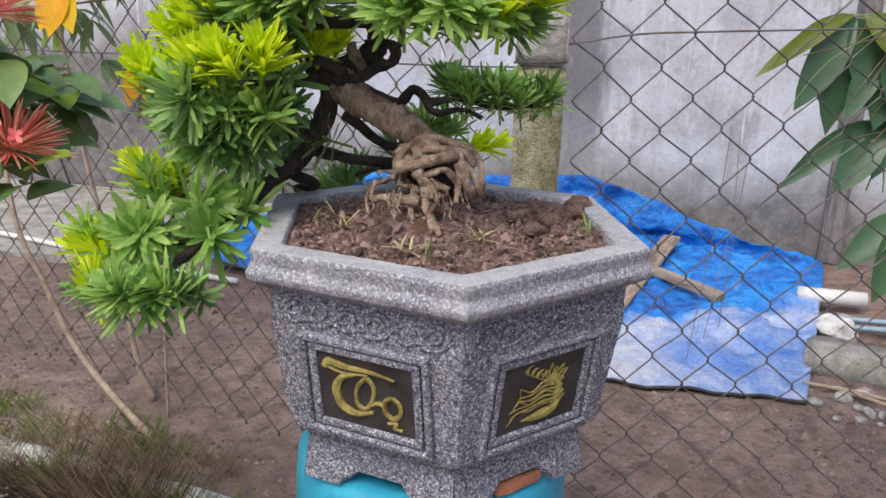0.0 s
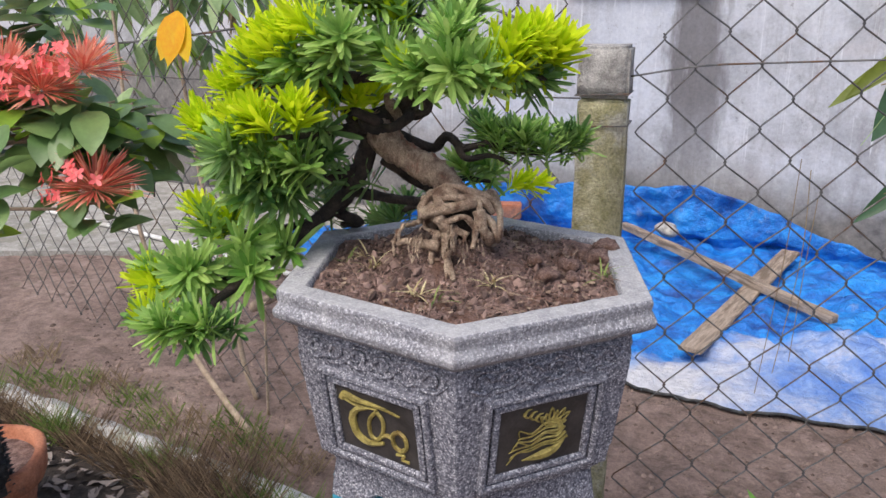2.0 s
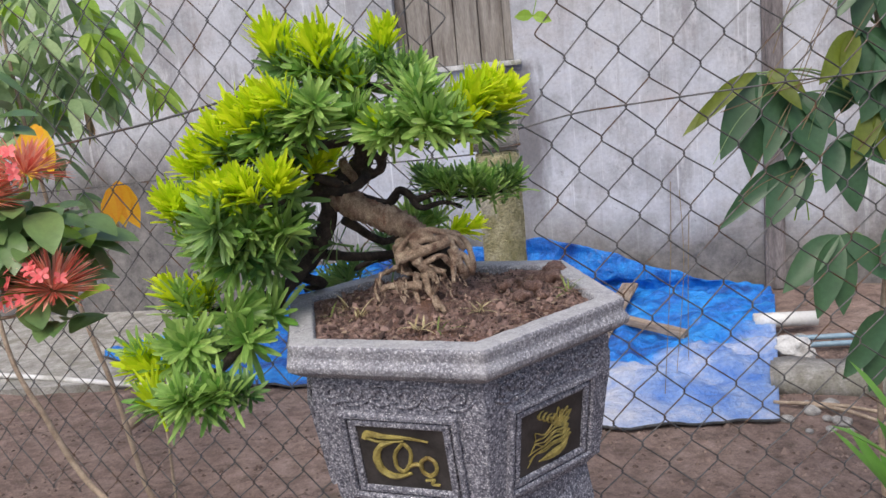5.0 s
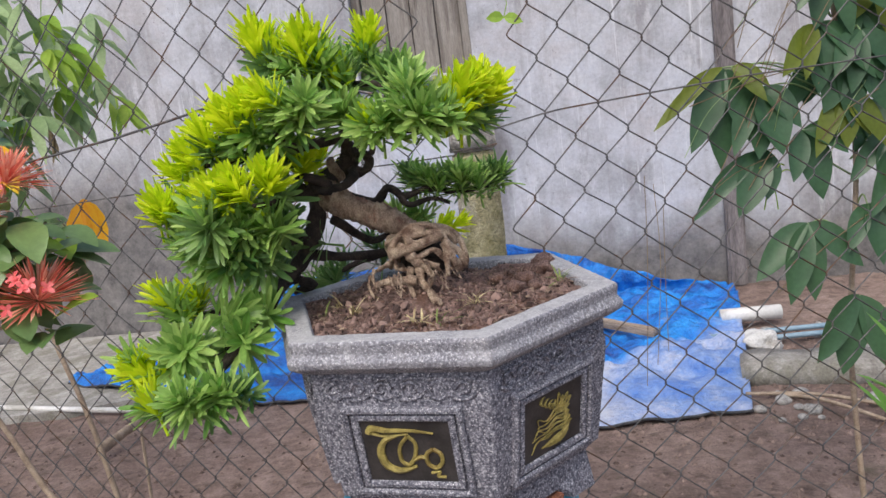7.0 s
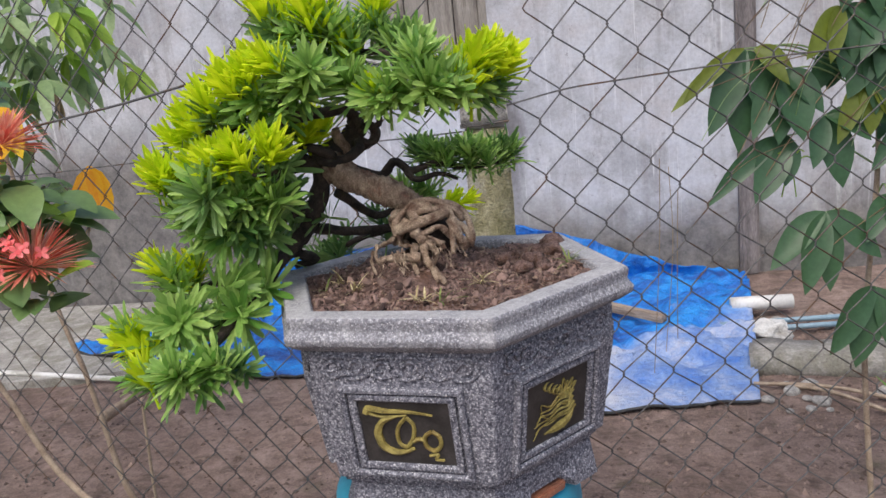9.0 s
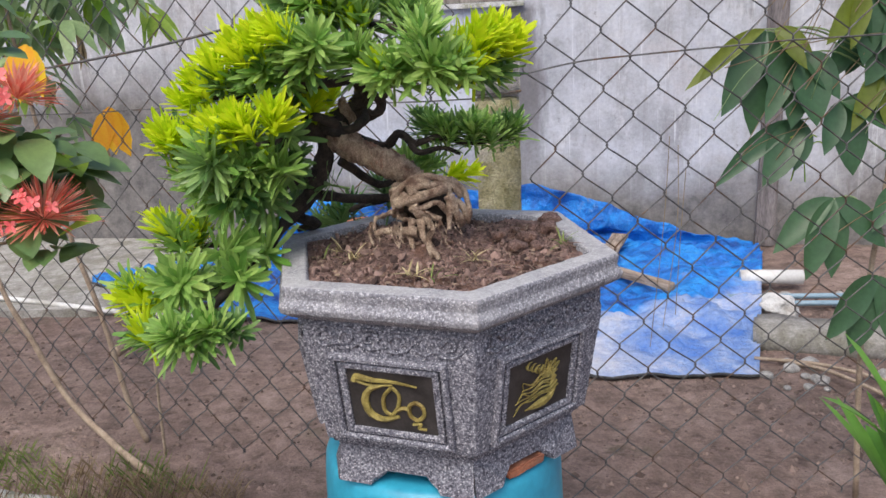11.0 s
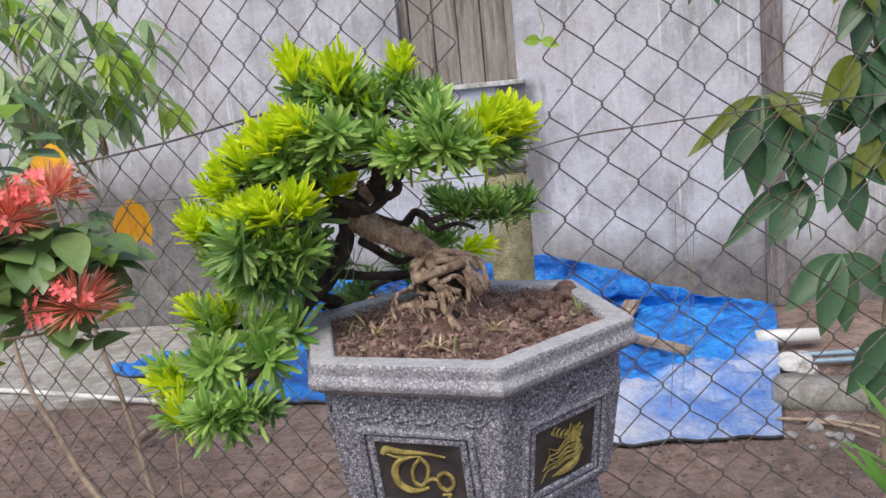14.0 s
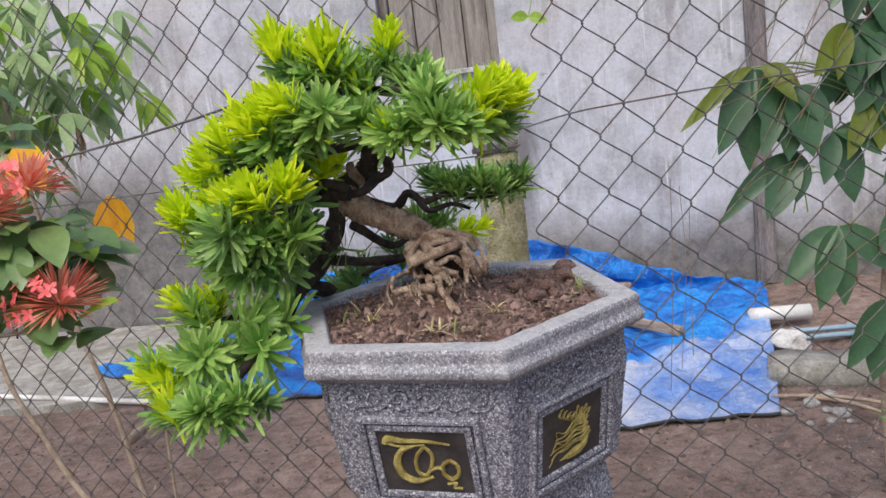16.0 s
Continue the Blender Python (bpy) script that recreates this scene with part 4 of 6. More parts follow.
# ---- the bonsai ----
def build_bonsai():
    tree = thing("bonsai_tree", pose(-0.01, 0.02, 0.97), "pine-like bonsai with leaning trunk, knotted roots and yellow-green tips", "bonsai tree")
    off = Vector((-0.01, 0.02, 0.97))

    def wood(name, pts, radius, mat, sides=10, rough=0.25, steps=7, label=""):
        bm = bmesh.new()
        tube(bm, [p - off for p in glide(pts, steps)], radius, sides, rough)
        return part(name, bm, mat, tree, label, True)
    wood("trunk", [(-0.006, 0.014, 0.995), (-0.020, 0.028, 1.030), (-0.048, 0.045, 1.055), (-0.090, 0.050, 1.075), (-0.125, 0.055, 1.092), (-0.150, 0.068, 1.112), (-0.165, 0.075, 1.122)],
         lambda t: 0.0165 + 0.0065 * t + 0.0018 * math.sin(19 * t), BARK, 18, 0.30, 12, "leaning reddish brown trunk")
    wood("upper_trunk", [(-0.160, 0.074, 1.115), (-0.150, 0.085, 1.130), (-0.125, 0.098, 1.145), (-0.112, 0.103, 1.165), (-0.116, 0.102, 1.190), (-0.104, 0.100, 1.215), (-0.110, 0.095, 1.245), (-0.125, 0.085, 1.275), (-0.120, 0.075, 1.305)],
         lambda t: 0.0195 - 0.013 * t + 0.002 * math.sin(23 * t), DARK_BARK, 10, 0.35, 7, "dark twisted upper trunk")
    r = random.Random(3)
    # wound stubs and coils on the knot
    for i in range(7):
        a = r.uniform(0, 6.28)
        c = Vector((-0.155, 0.072, 1.118)) + Vector((r.uniform(-.02, .03), r.uniform(-.015, .01), r.uniform(-.012, .02)))
        ring = [c + Vector((0.026 * math.cos(a + w), 0.022 * math.sin(a + w), 0.010 * math.sin(w * 1.3 + i))) for w in (0, 0.7, 1.4, 2.1, 2.8, 3.5, 4.2)]
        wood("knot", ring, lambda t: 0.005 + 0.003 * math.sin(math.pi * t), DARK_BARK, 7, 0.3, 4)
    wood("stub", [(-0.128, 0.088, 1.130), (-0.138, 0.080, 1.150), (-0.140, 0.074, 1.164)], (0.011, 0.006), ROOT, 8, 0.3, 5, "pale cut branch stub")
    for x, z, q in ((-0.092, 1.152, 0.014), (-0.084, 1.172, 0.011)):
        wood("coil", [(x + q * math.cos(w), 0.082 + 0.006 * math.sin(w * 0.5), z + q * math.sin(w)) for w in (-2.4, -1.5, -0.6, 0.3, 1.2, 2.1, 3.0)], (0.0058, 0.0036), DARK_BARK, 7, 0.3, 4)
    wood("stub", [(-0.125, 0.09, 1.132), (-0.098, 0.085, 1.135), (-0.085, 0.082, 1.148), (-0.088, 0.08, 1.165)], (0.008, 0.0035), DARK_BARK, 7, 0.3)

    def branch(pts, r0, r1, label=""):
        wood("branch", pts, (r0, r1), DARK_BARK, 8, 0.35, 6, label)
    branch([(-0.165, 0.07, 1.11), (-0.175, 0.066, 1.07), (-0.19, 0.06, 1.035), (-0.215, 0.05, 1.005), (-0.235, 0.02, 0.985), (-0.25, -0.03, 0.965), (-0.275, -0.09, 0.94), (-0.30, -0.15, 0.915), (-0.315, -0.20, 0.895)], 0.015, 0.005, "dark cascading branch")
    branch([(-0.20, 0.055, 1.02), (-0.225, 0.08, 0.985), (-0.20, 0.10, 0.965), (-0.235, 0.11, 0.955)], 0.012, 0.005)
    branch([(-0.235, 0.02, 0.985), (-0.28, 0.0, 0.975), (-0.33, -0.005, 0.965), (-0.385, -0.01, 0.965)], 0.007, 0.003)
    branch([(-0.275, -0.09, 0.94), (-0.33, -0.10, 0.925), (-0.40, -0.11, 0.915)], 0.006, 0.003)
    branch([(-0.18, 0.066, 1.06), (-0.21, 0.03, 1.05), (-0.25, -0.02, 1.045), (-0.29, -0.045, 1.05)], 0.009, 0.003)
    branch([(-0.165, 0.075, 1.12), (-0.20, 0.04, 1.115), (-0.24, -0.02, 1.11), (-0.29, -0.04, 1.11), (-0.35, -0.035, 1.12)], 0.010, 0.003)
    branch([(-0.21, 0.02, 1.115), (-0.22, -0.05, 1.12), (-0.225, -0.10, 1.125)], 0.006, 0.003)
    branch([(-0.112, 0.10, 1.19), (-0.15, 0.06, 1.19), (-0.21, 0.01, 1.185), (-0.27, 0.0, 1.18), (-0.31, 0.0, 1.18)], 0.009, 0.003)
    branch([(-0.16, 0.055, 1.19), (-0.18, -0.02, 1.20), (-0.19, -0.06, 1.215)], 0.006, 0.003)
    branch([(-0.105, 0.10, 1.215), (-0.06, 0.05, 1.205), (-0.01, 0.0, 1.195), (0.04, -0.03, 1.195), (0.10, 0.0, 1.20)], 0.009, 0.003)
    branch([(-0.01, 0.0, 1.195), (0.0, -0.04, 1.195), (0.025, -0.07, 1.195)], 0.005, 0.003)
    branch([(-0.12, 0.08, 1.29), (-0.16, 0.05, 1.30), (-0.19, 0.0, 1.315)], 0.006, 0.003)
    branch([(-0.12, 0.085, 1.28), (-0.09, 0.06, 1.27), (-0.05, 0.0, 1.265), (-0.01, -0.03, 1.245)], 0.006, 0.003)
    # the wiry branch to the low right pad
    branch([(-0.13, 0.09, 1.105), (-0.085, 0.11, 1.085), (-0.06, 0.10, 1.105), (-0.035, 0.105, 1.088), (0.0, 0.11, 1.095), (0.05, 0.11, 1.085), (0.10, 0.145, 1.085)], 0.008, 0.004, "wiry looping branch")
    branch([(-0.05, 0.105, 1.10), (-0.03, 0.095, 1.075), (0.005, 0.10, 1.08), (0.035, 0.10, 1.07)], 0.006, 0.003)
    branch([(-0.15, 0.08, 1.07), (-0.10, 0.13, 1.02), (-0.06, 0.16, 1.03), (-0.02, 0.20, 1.02)], 0.008, 0.003)
    branch([(-0.19, 0.07, 1.02), (-0.14, 0.12, 1.0), (-0.08, 0.14, 0.995), (-0.15, 0.19, 0.97), (-0.21, 0.23, 0.93)], 0.009, 0.003)

    # roots: loops knotted round the foot of the trunk, legs down into the soil
    crown = Vector((-0.014, 0.022, 1.010))
    right, fwd = Vector((0.977, 0.213, 0)), Vector((-0.213, 0.977, 0))

    def on_knot(u, w, out=0.0):
        """A point on the knot's rounded front: u along, w up, out towards the path."""
        bulge = 0.050 * math.sqrt(max(0.0, 1 - (u / 0.062) ** 2 - (w / 0.050) ** 2)) + out
        return crown + right * u - fwd * bulge + Vector((0, 0, w * 1.06 + 0.36 * bulge))

    def root(pts, r0, r1=None, name="root"):
        r1 = r0 * 0.8 if r1 is None else r1
        wood(name, [on_knot(*p) for p in pts], lambda t: r0 + (r1 - r0) * t + 0.0006 * math.sin(17 * t), ROOT, 9, 0.28, 6)
    # dark ball added inside the knot so gaps between roots read as shade
    bm = bmesh.new()
    bmesh.ops.create_icosphere(bm, subdivisions=3, radius=1)
    for v in bm.verts:
        k = 1 + 0.25 * noise.noise(v.co * 2.5)
        v.co = crown - off + Vector((v.co.x * 0.038 * k, v.co.y * 0.030 * k, v.co.z * 0.034 * k - 0.006))
    part("root_core", bm, DARK_BARK, tree, "dark solid core standing in for the shade between the knotted roots", True)
    root([(-0.050, 0.000), (-0.034, 0.001), (-0.016, 0.004), (0.006, 0.009), (0.021, 0.014)], 0.0080, 0.0066)
    root([(-0.052, -0.008), (-0.050, 0.012), (-0.028, 0.030), (-0.004, 0.032), (0.020, 0.022), (0.026, 0.006), (0.023, -0.020, 0.014), (0.019, -0.048, 0.068)], 0.0054, 0.0040)
    root([(-0.026, 0.006), (-0.027, 0.022), (-0.011, 0.026), (-0.002, 0.016)], 0.0068, 0.0060)
    root([(0.012, 0.028), (0.038, 0.020), (0.051, 0.006), (0.053, -0.018, 0.026), (0.050, -0.038, 0.046)], 0.0050, 0.0046)
    root([(0.028, -0.002), (0.043, -0.014, 0.014), (0.052, -0.036, 0.046)], 0.0058, 0.0048)
    root([(0.025, 0.002), (0.030, -0.018, 0.014), (0.042, -0.040, 0.050)], 0.0084, 0.0066)
    root([(-0.048, -0.002), (-0.047, -0.020), (-0.032, -0.025)], 0.0032)
    root([(-0.029, -0.006), (-0.017, -0.020), (-0.001, -0.026)], 0.0086, 0.0075)
    root([(-0.044, 0.008), (-0.020, -0.012), (0.006, -0.006), (0.022, -0.022, 0.004)], 0.0048)
    root([(-0.034, 0.020), (-0.006, 0.018), (0.028, 0.018), (0.044, 0.000)], 0.0052)
    root([(-0.016, -0.024), (-0.018, -0.048, 0.058), (-0.010, -0.070, 0.084), (-0.003, -0.090, 0.106)], 0.0068, 0.0034)
    root([(-0.028, -0.026), (-0.036, -0.048, 0.054), (-0.034, -0.070, 0.076)], 0.0056, 0.0028)
    root([(-0.010, -0.026), (-0.005, -0.046, 0.058), (-0.014, -0.064, 0.080), (-0.012, -0.086, 0.100)], 0.0046, 0.0022)
    root([(-0.026, -0.046, 0.062), (-0.050, -0.042, 0.054), (-0.072, -0.039, 0.044), (-0.084, -0.044, 0.046)], 0.0072, 0.0042)
    for u0, w0 in ((-0.079, -0.014), (-0.086, -0.022)):
        root([(u0, w0, 0.01), (u0 - 0.005, w0 - 0.018, 0.026), (u0 - 0.002, w0 - 0.036, 0.044)], 0.0026, 0.0016)
    root([(-0.055, -0.010), (-0.068, -0.012, -0.01), (-0.080, -0.014, -0.012)], 0.0040, 0.0028)
    # loops round the far side
    for i in range(7):
        a0, rad = 0.2 + i * 0.42, r.uniform(0.034, 0.046)
        pts = [crown + Vector((rad * 1.15 * math.cos(a0 + s * 0.6), rad * math.sin(a0 + s * 0.6), 0.006 + 0.022 * math.sin(2.2 * (a0 + s * 0.6) + i))) for s in range(5)]
        wood("root", pts, lambda t, q=r.uniform(0.0042, 0.0062): q, ROOT, 8, 0.25, 5)
    for i in range(22):
        u, w = r.uniform(-0.09, 0.045), r.uniform(-0.040, -0.012)
        run = r.uniform(0.015, 0.042)
        o = -w * 1.15 - 0.050 * math.sqrt(max(0.0, 1 - (u / 0.062) ** 2 - (w / 0.050) ** 2)) + 0.022
        root([(u, w, o), (u + r.uniform(-.006, .006), w - run * 0.5, -w * 1.15 + 0.024 + run * 0.5), (u + r.uniform(-.014, .014), w - run, -w * 1.15 + 0.022 + run * 1.05)], r.uniform(0.0006, 0.0012), 0.0004, "rootlet")

    # shoots: a short stem packed with narrow leaves, most of them in a whorl at the tip
    def shoot_mesh(seed, mat, tight):
        q = random.Random(seed)
        bm = bmesh.new()
        n = 42 if tight else 38
        for i in range(n):
            t = (i / n) ** 0.75
            a = i * 2.39996 + q.uniform(-.3, .3)
            tilt = (1.5 - 1.05 * t) * (0.60 if tight else 1.0) + q.uniform(-.2, .2)
            d = (math.sin(tilt) * math.cos(a), math.sin(tilt) * math.sin(a), math.cos(tilt))
            needle(bm, (0, 0, -0.026 + 0.030 * t), d, q.uniform(0.034, 0.056) * (1.0 - 0.3 * (t > 0.9)), q.uniform(0.0058, 0.0082), q.uniform(-.04, .16))
        tube(bm, [(0, 0, -0.05), (0, 0, -0.02), (0, 0, 0.004)], (0.0022, 0.0012), 5)
        me = bpy.data.meshes.new("leaf_shoot")
        bm.normal_update()
        bm.to_mesh(me)
        bm.free()
        me.materials.append(mat)
        return me
    kinds = {c: [shoot_mesh(10 * i + j, m, c == "y") for j in range(4)] for i, (c, m) in enumerate((("y", YOUNG), ("m", MIDDLE), ("o", OLD)))}

    def pad(spots, mixture, count, spread, lift=0.8, out=None, grow=1.0):
        """Shoots about the spots; mixture: letters drawn from young, middle and old."""
        for x, y, z in spots:
            for i in range(count):
                p = Vector((x, y, z)) + Vector((r.gauss(0, spread), r.gauss(0, spread), r.gauss(0, spread * 0.55)))
                o = Vector(out) if out else Vector((p.x + 0.12, p.y - 0.06, 0)) * 2.2
                d = Vector((o.x, o.y, lift)) + Vector((r.gauss(0, .38), r.gauss(0, .38), r.gauss(0, .25)))
                c = r.choice(mixture)
                size = grow * r.uniform(0.95, 1.22)
                shared("leaf_shoot", r.choice(kinds[c]), tree, "", aim(p - off, d, r.uniform(0, 6.28), size))
    # low cascade
    down = (-0.05, -0.9)
    pad([(-0.319, -0.242, 0.909), (-0.284, -0.216, 0.909)], "m", 2, 0.007, 0.8, down, 0.9)
    pad([(-0.350, -0.215, 0.897), (-0.300, -0.205, 0.894), (-0.268, -0.190, 0.899)], "mo", 1, 0.008, 0.55, (-0.1, -0.7), 0.82)
    pad([(-0.372, -0.200, 0.900)], "ym", 2, 0.008, 0.5, (-0.6, -0.4), 0.85)
    pad([(-0.412, -0.118, 0.935), (-0.392, -0.125, 0.925)], "yym", 2, 0.008, 0.9, (-0.4, -0.4), 0.9)
    pad([(-0.332, -0.149, 0.952), (-0.345, -0.130, 0.935)], "m", 2, 0.009, 0.7, down)
    pad([(-0.284, -0.095, 0.979), (-0.263, -0.111, 0.941), (-0.245, -0.061, 0.974)], "m", 1, 0.004, 0.7, down, 1.08)
    pad([(-0.300, -0.110, 0.948), (-0.270, -0.080, 0.945)], "o", 1, 0.010, 0.5, (-0.3, -0.5), 0.9)
    pad([(-0.385, -0.030, 0.988), (-0.352, -0.020, 0.985), (-0.365, -0.035, 0.975)], "mmy", 2, 0.009, 0.8, (-0.3, -0.3), 0.95)
    # middle left
    pad([(-0.279, -0.062, 1.048), (-0.250, -0.050, 1.045), (-0.310, -0.045, 1.055)], "mo", 2, 0.012, 0.35, (-0.2, -0.8))
    pad([(-0.295, -0.105, 1.108), (-0.325, -0.06, 1.095), (-0.265, -0.085, 1.092), (-0.225, -0.060, 1.090)], "mmo", 2, 0.011, 0.6, (-0.25, -0.7))
    pad([(-0.355, -0.067, 1.129), (-0.368, -0.035, 1.122)], "y", 2, 0.009, 1.0, (-0.5, -0.3), 0.9)
    pad([(-0.242, -0.112, 1.150), (-0.205, -0.076, 1.153), (-0.272, -0.095, 1.142)], "y", 2, 0.007, 1.0, (-0.1, -0.6))
    pad([(-0.275, -0.080, 1.125), (-0.310, -0.05, 1.125)], "my", 2, 0.010, 0.9)
    pad([(-0.210, 0.036, 1.150), (-0.185, 0.06, 1.152)], "y", 1, 0.008, 1.1, (0, -0.5), 0.8)
    pad([(-0.195, 0.110, 1.155), (-0.165, 0.100, 1.162)], "y", 2, 0.008, 1.2, (0.1, -0.3), 0.85)
    pad([(-0.225, 0.0, 1.060), (-0.200, 0.05, 1.045), (-0.235, 0.02, 1.10)], "o", 2, 0.014, 0.3, (-0.2, -0.6), 0.85)
    pad([(-0.300, 0.0, 1.090), (-0.335, -0.01, 1.075)], "om", 2, 0.012, 0.5, (-0.5, -0.4), 0.9)
    pad([(-0.280, -0.03, 1.075), (-0.250, 0.0, 1.085), (-0.315, -0.02, 1.110), (-0.260, -0.02, 1.120), (-0.220, -0.01, 1.125), (-0.290, 0.0, 1.050)], "o", 1, 0.014, 0.5, (-0.2, -0.6))
    pad([(-0.235, 0.03, 1.155), (-0.280, 0.02, 1.150), (-0.200, 0.05, 1.185), (-0.250, 0.03, 1.185)], "o", 1, 0.012, 0.6, (-0.1, -0.5), 0.8)
    # upper left
    pad([(-0.300, -0.012, 1.222), (-0.322, 0.0, 1.198), (-0.340, 0.005, 1.172), (-0.262, -0.035, 1.240)], "y", 2, 0.009, 1.0, (-0.5, -0.35), 0.92)
    pad([(-0.225, -0.055, 1.252), (-0.190, -0.050, 1.256)], "y", 2, 0.009, 0.9, (-0.15, -0.5), 0.95)
    pad([(-0.140, -0.057, 1.243), (-0.116, -0.019, 1.232), (-0.170, -0.055, 1.236)], "m", 2, 0.008, 0.6, (-0.05, -0.7))
    pad([(-0.205, -0.035, 1.215), (-0.255, -0.010, 1.200), (-0.290, 0.0, 1.188)], "om", 2, 0.010, 0.5, (-0.2, -0.6), 0.9)
    pad([(-0.160, -0.02, 1.222), (-0.225, -0.01, 1.222), (-0.270, 0.0, 1.215)], "o", 1, 0.012, 0.5, (-0.1, -0.6))
    # top
    pad([(-0.207, -0.002, 1.345), (-0.188, 0.010, 1.332)], "y", 2, 0.008, 1.1, (-0.4, -0.2), 0.9)
    pad([(-0.150, 0.005, 1.328), (-0.122, 0.006, 1.325)], "y", 2, 0.008, 1.5, (0, -0.2), 0.92)
    pad([(-0.106, 0.010, 1.283), (-0.120, 0.0, 1.300)], "ym", 2, 0.008, 1.0, (0, -0.4), 0.95)
    pad([(-0.165, 0.0, 1.298), (-0.190, 0.015, 1.310)], "mo", 2, 0.009, 0.6, (-0.4, -0.5), 0.9)
    pad([(-0.060, 0.080, 1.335)], "y", 2, 0.006, 1.7, (0, -0.1), 0.82)
    pad([(-0.062, 0.080, 1.305)], "m", 3, 0.009, 1.2, (0, -0.3), 0.85)
    pad([(-0.013, 0.063, 1.283), (-0.040, 0.070, 1.280)], "mo", 2, 0.009, 1.0, (0.1, -0.3), 0.82)
    pad([(-0.090, 0.045, 1.275), (-0.130, 0.05, 1.280)], "o", 1, 0.010, 0.7, (0, -0.5), 0.85)
    pad([(-0.100, 0.04, 1.290), (-0.140, 0.02, 1.300), (-0.030, 0.05, 1.268)], "o", 1, 0.012, 0.6, (0, -0.5), 0.9)
    # right
    pad([(0.008, -0.072, 1.250), (-0.015, -0.045, 1.252)], "m", 2, 0.008, 1.0, (0, -0.5), 0.95)
    pad([(0.007, -0.088, 1.216), (-0.030, -0.070, 1.212), (0.030, -0.075, 1.210)], "m", 2, 0.008, 0.6, (0.05, -0.7))
    pad([(-0.062, -0.061, 1.212)], "my", 2, 0.006, 0.7, (-0.2, -0.6), 0.85)
    pad([(0.060, -0.041, 1.228), (0.080, -0.020, 1.238), (0.103, 0.010, 1.232)], "y", 4, 0.009, 1.1, (0.2, -0.6), 1.0)
    pad([(0.050, -0.025, 1.205), (0.085, 0.0, 1.205)], "om", 2, 0.010, 0.5, (0.2, -0.6), 0.9)
    pad([(0.0, -0.04, 1.208), (0.03, -0.03, 1.210), (0.07, -0.02, 1.208)], "o", 1, 0.010, 0.4, (0.1, -0.6), 0.9)
    # low right pad, its leaves combed upwards
    pad([(-0.025, 0.150, 1.108), (0.0, 0.125, 1.106), (0.025, 0.105, 1.106), (0.048, 0.095, 1.105), (0.072, 0.120, 1.102), (0.097, 0.150, 1.098), (0.120, 0.155, 1.100)], "omom", 3, 0.008, 1.7, (0.05, -0.2), 0.72)
    pad([(-0.045, 0.162, 1.048), (-0.020, 0.190, 1.035)], "m", 2, 0.010, 0.9, (0.1, -0.4), 0.85)
    pad([(0.005, 0.250, 1.015), (0.030, 0.270, 1.005)], "y", 1, 0.008, 0.9, (0.4, -0.2), 0.85)
    pad([(-0.22, 0.235, 0.940), (-0.18, 0.21, 0.950), (-0.10, 0.17, 1.0), (-0.25, 0.10, 0.985)], "o", 2, 0.014, 0.7, None, 0.85)


build_bonsai()


